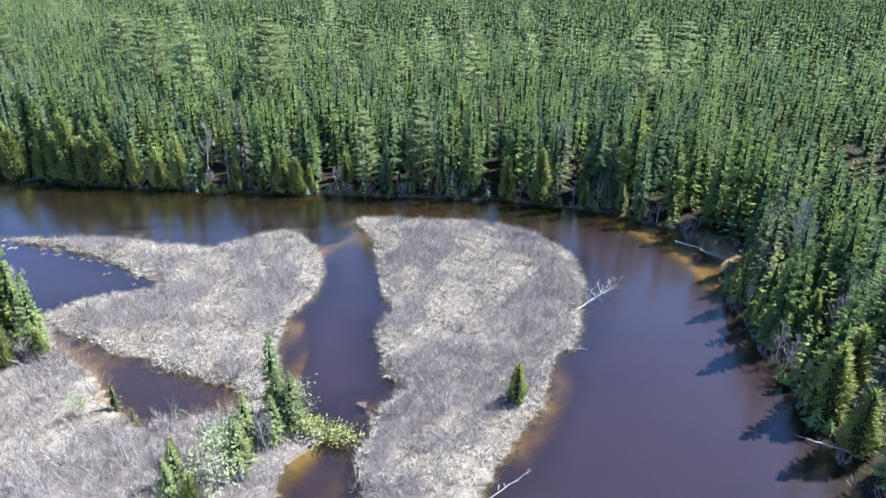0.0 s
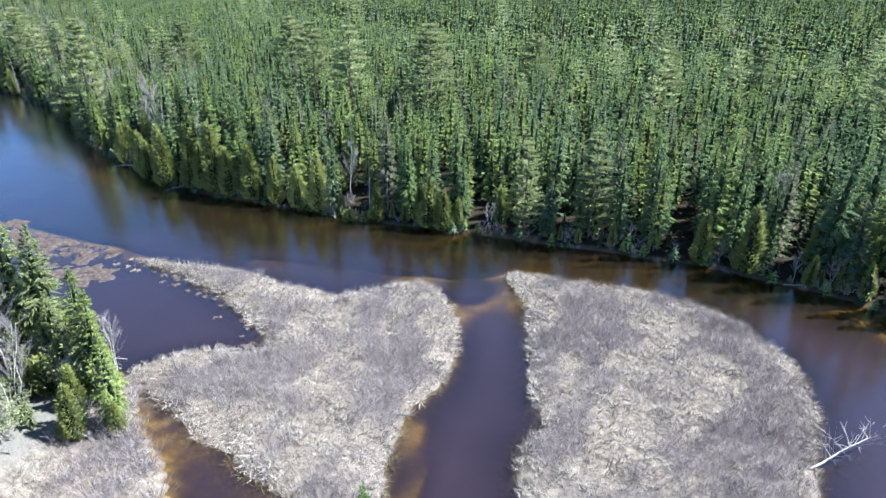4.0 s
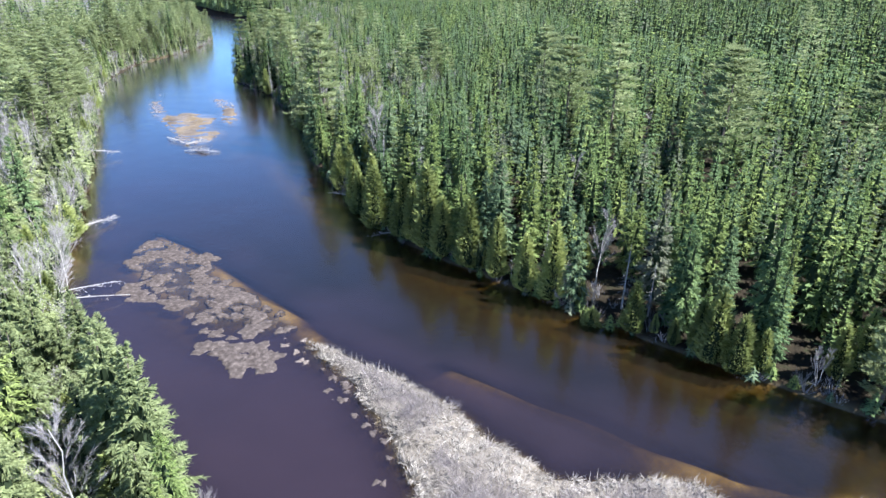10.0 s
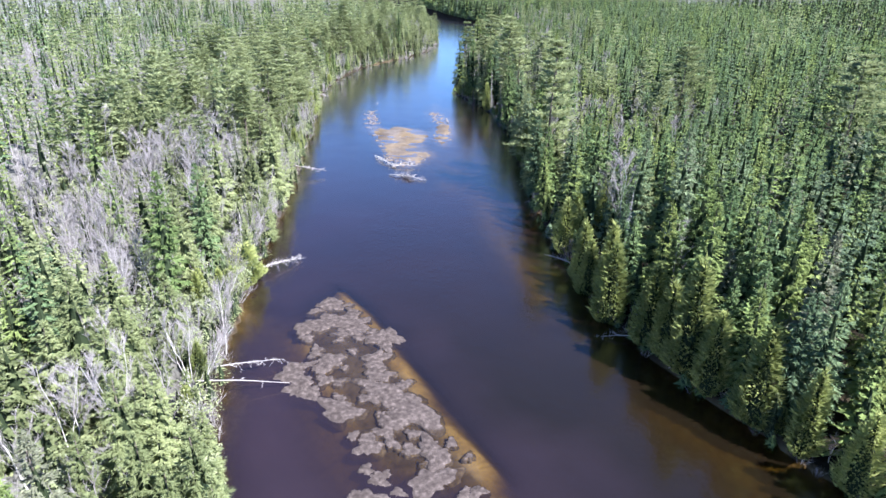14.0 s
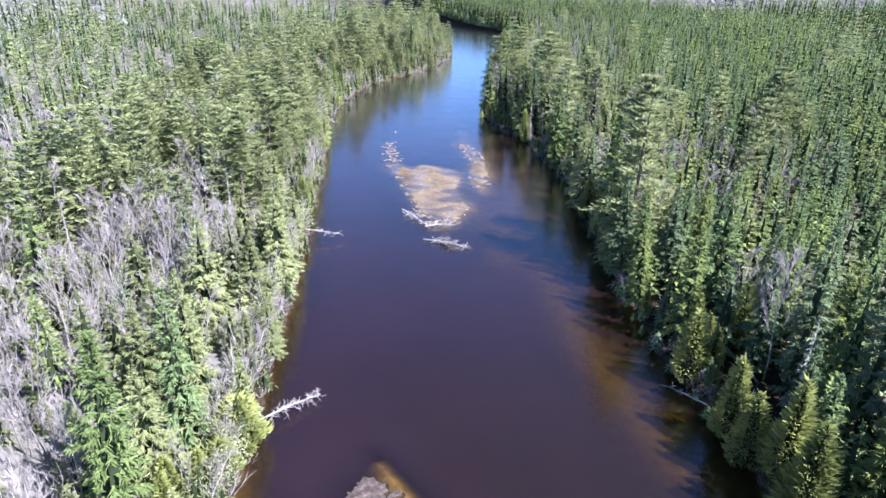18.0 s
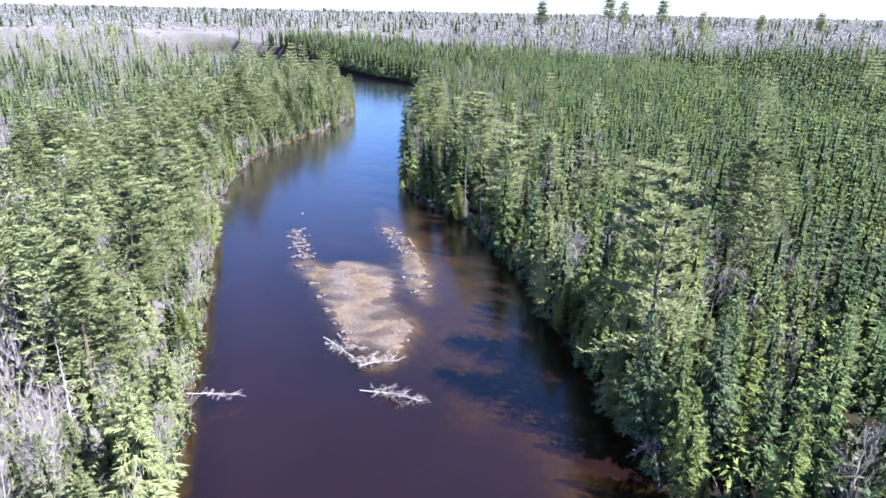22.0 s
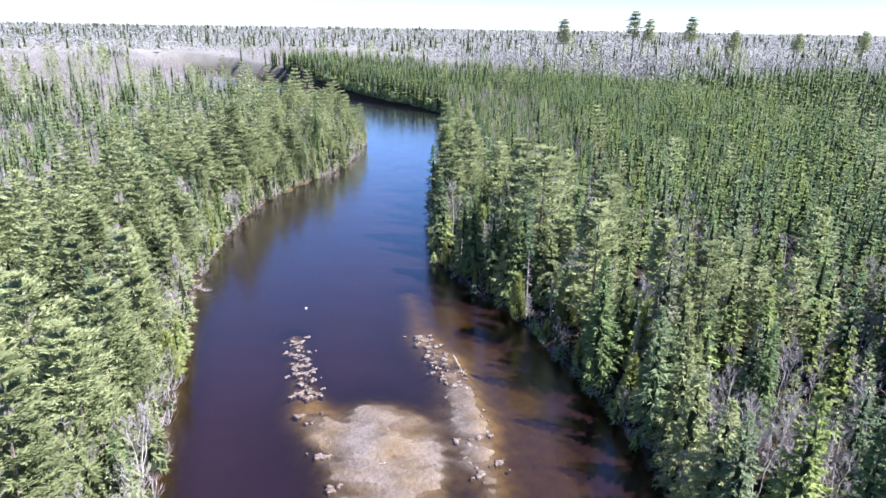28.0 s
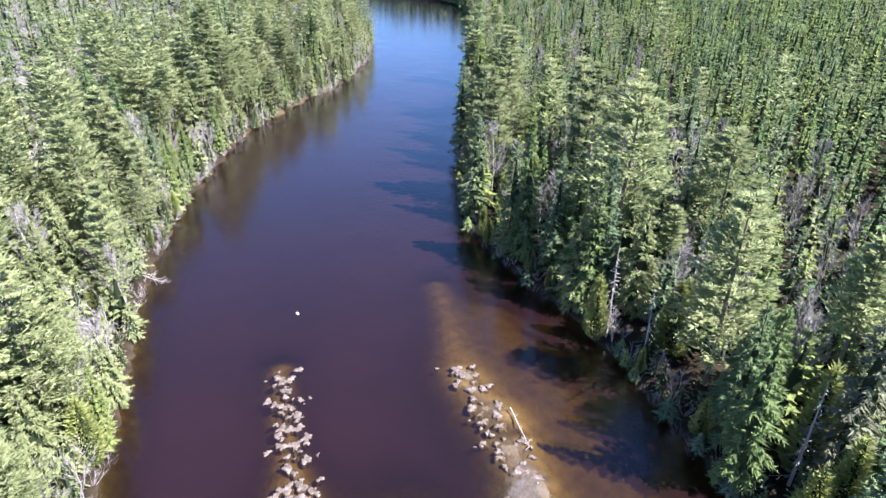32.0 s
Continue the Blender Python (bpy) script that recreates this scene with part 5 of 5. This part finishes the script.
for line, width, count in ((smooth([(-179, 137.2), (-172, 133.6), (-165, 130)]), 1.2, 42), (smooth([(-163, 128.8), (-150, 123), (-140, 119.6), (-134, 118)]), 1.1, 48), (smooth([(-169, 149), (-161, 145.8), (-154, 142), (-147, 137), (-143, 133.6)]), 1.6, 40),
                           (smooth([(-168, 148.6), (-160, 145.6), (-153, 141.5), (-146, 136.6)]), 1.1, 60), (smooth([(-178, 137), (-171, 133.4), (-165, 130.4)]), 0.8, 34), (smooth([(-134, 119), (-137, 125), (-140, 128)]), 1.0, 14), (smooth([(-61, 80), (-57, 79.6), (-52, 79.6)]), 1.3, 16), (smooth([(-52, 77.6), (-44, 74.2), (-37, 70), (-33.6, 67)]), 1.2, 34), (smooth([(-34, 66.4), (-38.5, 64.9), (-42.5, 62)]), 0.9, 22)):
    for _ in range(count):
        p = line[R.randint(len(line) - 1)]
        p = p + R.uniform(-1, 1, 2) * width * 1.3
        fringe = "low brown sedge clump at the pond's edge" if p[0] > -56 and p[1] < 79 else "pale muddy sod lump along the island's edge"
        places.append((p[0], p[1], R.uniform(0.12, 0.5), fringe, "sod lumps along the islands"))
places.append((-6.7, 45.8, 0.45, "small weedy hummock in the channel", "sod lumps along the islands"))
for x, y, q, label, group in places[:440]:
    ob = new("sod_clump", (PALE_SODS if "pale" in label else SODS)[R.randint(6)])
    ob.matrix_world = Matrix.Translation((x, y, R.uniform(-0.08, 0.0))) @ Matrix.Rotation(R.uniform(0, 6.28), 4, "Z") @ Matrix.Diagonal((q * R.uniform(0.8, 1.3), q, 0.6 + 0.4 * q, 1))
    tagged(ob, label, "sod clump", group)


# ---- fallen trees and driftwood ----
def fallen(name, label, a, b, r, side, length, droop=0.0, mat=M_DEAD, seed=1, bow=0.0, upward=0.4):
    """A dead stem from a to b with bare side branches."""
    rng = random.Random(seed)
    a, b = Vector(a), Vector(b)
    top = new(name)
    pts = [a.lerp(b, i / 6) + Vector((rng.uniform(-1, 1) * 0.06, rng.uniform(-1, 1) * 0.06, bow * math.sin(3.14 * i / 6))) for i in range(7)]
    s = Shape()
    s.tube(pts, [r * (1 - 0.13 * i) + 0.008 for i in range(7)], 7)
    part("trunk", mesh_from(name + "_trunk", *s.arrays(), mat, None, True), top)
    way = (b - a).normalized()
    for i in range(side):
        q = rng.uniform(0.2, 1.0) * 6
        k = min(5, int(q))
        p = pts[k].lerp(pts[k + 1], q - k)
        d = (way * rng.uniform(0.1, 0.8) + Vector((rng.uniform(-1, 1), rng.uniform(-1, 1), rng.uniform(-0.3, 1) * upward - droop))).normalized()
        ln = length * rng.uniform(0.5, 1.2)
        tip = p + d * ln
        t = Shape()
        t.tube([p, p.lerp(tip, 0.5) + Vector((0, 0, 0.05)), tip], [0.014 + r * 0.12, 0.014, 0.006], 3)
        for m in range(2):
            e = (d + Vector((rng.uniform(-1, 1), rng.uniform(-1, 1), rng.uniform(-0.5, 0.8)))).normalized()
            o = p.lerp(tip, rng.uniform(0.4, 0.8))
            t.tube([o, o + e * ln * 0.4], [0.018, 0.006], 3)
        part("branch", mesh_from(name + "_branch", *t.arrays(), mat), top)
    return tagged(top, label, "driftwood" if name == "driftwood" else "fallen tree", "fallen trees along the river")


FALLEN = [
    ("fallen_log", "barkless pale log reaching from the bank into the water", (-51.0, 59.6, 0.5), (-45.2, 61.3, 0.12), 0.17, 6, 0.5, 0.0, 0.0),
    ("fallen_tree", "grey brushy dead treetop lying in the water off the bank", (-105.0, 79.6, 1.0), (-106.4, 86.6, 0.3), 0.12, 46, 1.0, 0.1, 0.2),
    ("fallen_tree", "white dead stem with comb-like twigs leaning over the water", (-87.2, 70.0, 1.4), (-85.9, 76.0, 0.7), 0.10, 26, 0.7, 0.5, 0.1),
    ("fallen_tree", "long white bare stem leaning over the water", (-86.0, 67.4, 1.6), (-82.6, 75.0, 0.4), 0.13, 7, 0.6, 0.0, 0.2),
    ("fallen_tree", "bleached dead branch fanning out over the water from the island", (15.6, 62.6, 0.3), (20.9, 67.0, 1.0), 0.16, 20, 2.2, -0.25, 0.2),
    ("fallen_tree", "small bleached branch at the island's edge", (11.6, 54.9, 0.4), (14.6, 54.9, 0.15), 0.06, 10, 0.8, 0.0, 0.1),
    ("fallen_log", "pale straight log slanting into the water below the cedars", (32.9, 39.4, 0.9), (30.2, 42.4, 0.0), 0.11, 4, 0.5, 0.0, 0.0),
    ("fallen_log", "thin bare pole lying in the shallows", (3.6, 34.6, 0.2), (7.3, 37.9, 0.05), 0.05, 3, 0.5, 0.0, 0.0),
    ("driftwood", "raft of dark tangled branches stranded in the river", (-130.6, 113.9, 0.15), (-125.0, 117.3, 0.1), 0.13, 44, 1.2, 0.0, 0.25),
    ("driftwood", "bleached dead tree with comb-like twigs stranded off the island", (-142.2, 117.6, 0.3), (-134.4, 117.2, 0.2), 0.13, 46, 1.1, 0.1, 0.2),
    ("driftwood", "bleached root crown stranded at the island's tip", (-134.4, 116.8, 0.2), (-132.2, 120.4, 0.3), 0.16, 26, 1.2, -0.2, 0.2),
    ("fallen_tree", "bleached snag dipping into the river from the wooded bank", (-85.6, 113.6, 0.7), (-89.8, 113.6, 0.2), 0.10, 10, 0.9, 0.0, 0.1),
    ("fallen_tree", "bleached snag at the foot of the cedars", (-70.6, 106.6, 0.5), (-72.4, 104.4, 0.2), 0.09, 10, 0.8, 0.0, 0.1),
    ("fallen_tree", "grey dead stem with twigs fallen down the bank", (-104.2, 128.0, 2.4), (-106.2, 125.0, 0.3), 0.09, 22, 0.9, 0.1, 0.0),
    ("fallen_tree", "grey dead treetop over the water under the pines", (-204.6, 132.4, 1.4), (-200.8, 135.6, 0.2), 0.11, 22, 1.1, 0.0, 0.1),
    ("fallen_tree", "bleached twiggy branch over the water below the fir", (-139.4, 100.2, 1.8), (-137.2, 104.0, 1.0), 0.08, 24, 0.9, 0.2, 0.0),
    ("fallen_log", "dark waterlogged log in the shallows", (-162.0, 148.6, 0.1), (-158.2, 146.4, 0.08), 0.13, 6, 0.5, 0.0, 0.0),
    ("driftwood", "pale driftwood log on the sandy beach", (33.4, 82.4, 0.40), (36.4, 79.4, 0.55), 0.3, 12, 0.9, 0.0, 0.0),
    ("driftwood", "pale dead branches at the beach's end", (35.8, 79.4, 0.5), (38.4, 75.8, 0.5), 0.16, 34, 1.3, 0.0, 0.0),
    ("driftwood", "pale brush pile washed against the bank", (20.4, 96.0, 0.3), (26.4, 96.4, 0.2), 0.10, 26, 1.0, 0.0, 0.1),
    ("fallen_log", "weathered grey log lying on the grass of the island", (-29.6, 71.4, 0.75), (-26.6, 70.0, 0.75), 0.09, 3, 0.4, 0.0, 0.0),
]
for i, (name, label, a, b, r, side, length, droop, bow) in enumerate(FALLEN):
    fallen(name, label, a, b, r * 0.55, int(side * 1.4), length, droop, M_DEAD, 600 + i, bow)
dark = twig_mat("wet_dark_wood", (0.06, 0.05, 0.045), (0.15, 0.13, 0.11))
fallen("driftwood", "dark wet branches of the stranded raft", (-129.4, 115.6, 0.1), (-125.6, 115.4, 0.1), 0.09, 40, 0.9, 0.1, dark, 640, 0.1)

# a cedar that fell across the channel's mouth, still green
rng = random.Random(650)
leaning = fallen("fallen_cedar", "uprooted cedar fallen over the channel, still green", (-13.2, 42.6, 1.2), (-7.0, 40.6, 0.7), 0.14, 12, 0.9, 0.0, M_BARK, 651, 0.1)
s = Shape()
for i in range(620):
    u = rng.uniform(0.35, 1.05)
    c = Vector((-13.2, 42.6, 1.2)).lerp(Vector((-7.0, 40.6, 0.7)), u) + Vector((rng.uniform(-1, 1), rng.uniform(-1, 1), rng.uniform(-0.6, 0.7))) * 0.95
    d = Vector((rng.uniform(-0.3, 1), rng.uniform(-1, 1), rng.uniform(-0.2, 1))).normalized()
    s.kite(c, d, rng.uniform(0.22, 0.42), 0.07, rng.uniform(-1.5, 1.5), 0.1)
part("foliage", mesh_from("fallen_cedar_foliage", *s.arrays(), M_CEDAR), leaning, "olive-green cedar sprays")

# ---- pale rocks in the water ----
def rock_mesh(seed):
    rng = random.Random(seed)
    bm = bmesh.new()
    bmesh.ops.create_icosphere(bm, subdivisions=2, radius=0.5)
    for v in bm.verts:
        v.co *= 1 + 0.25 * noise.noise(v.co * 2.3 + Vector((seed, 0, 0)))
        v.co.z *= 0.6
    me = bpy.data.meshes.new("rock")
    bm.to_mesh(me)
    bm.free()
    me.materials.append(M_ROCK)
    return me


for i, (x, y, q) in enumerate(((-186.0, 143.1, 0.45), (-213.6, 192.4, 1.0), (-212.2, 193.4, 0.7))):
    ob = tagged(new("river_rock", rock_mesh(i)), "pale rock standing out of the water", "rock", "rocks in the river")
    ob.matrix_world = Matrix.Translation((x, y, 0.08)) @ Matrix.Diagonal((q, q * 0.8, q, 1))

# ---- leafless bushes and leaning birches that stand out ----
for x, y, q, lean in ((-85.4, 68.2, 0.62, 0.5), (-88.6, 69.4, 0.55, 0.6), (-98.6, 74.4, 0.5, 0.55), (-41.6, 54.4, 0.42, 0.1), (-108.4, 80.2, 0.6, 0.4), (-113, 82.6, 0.6, 0.5), (-117.6, 85.4, 0.55, 0.55),
                      (-150.8, 104.0, 0.6, 0.4), (-168.6, 113.6, 0.6, 0.4), (-172.4, 116.0, 0.55, 0.5), (-31.2, 36.6, 0.4, 0.2), (-24.6, 38.6, 0.3, 0.0), (0.4, 36.0, 0.22, 0.0), (-48.2, 57.0, 0.4, 0.3)):
    zz = float(survey(np.array([x]), np.array([y]))[0][0])
    plant("birch", x, y, max(zz, 0) - 0.1, q, random.uniform(-0.4, 0.4), -lean, 1.0)
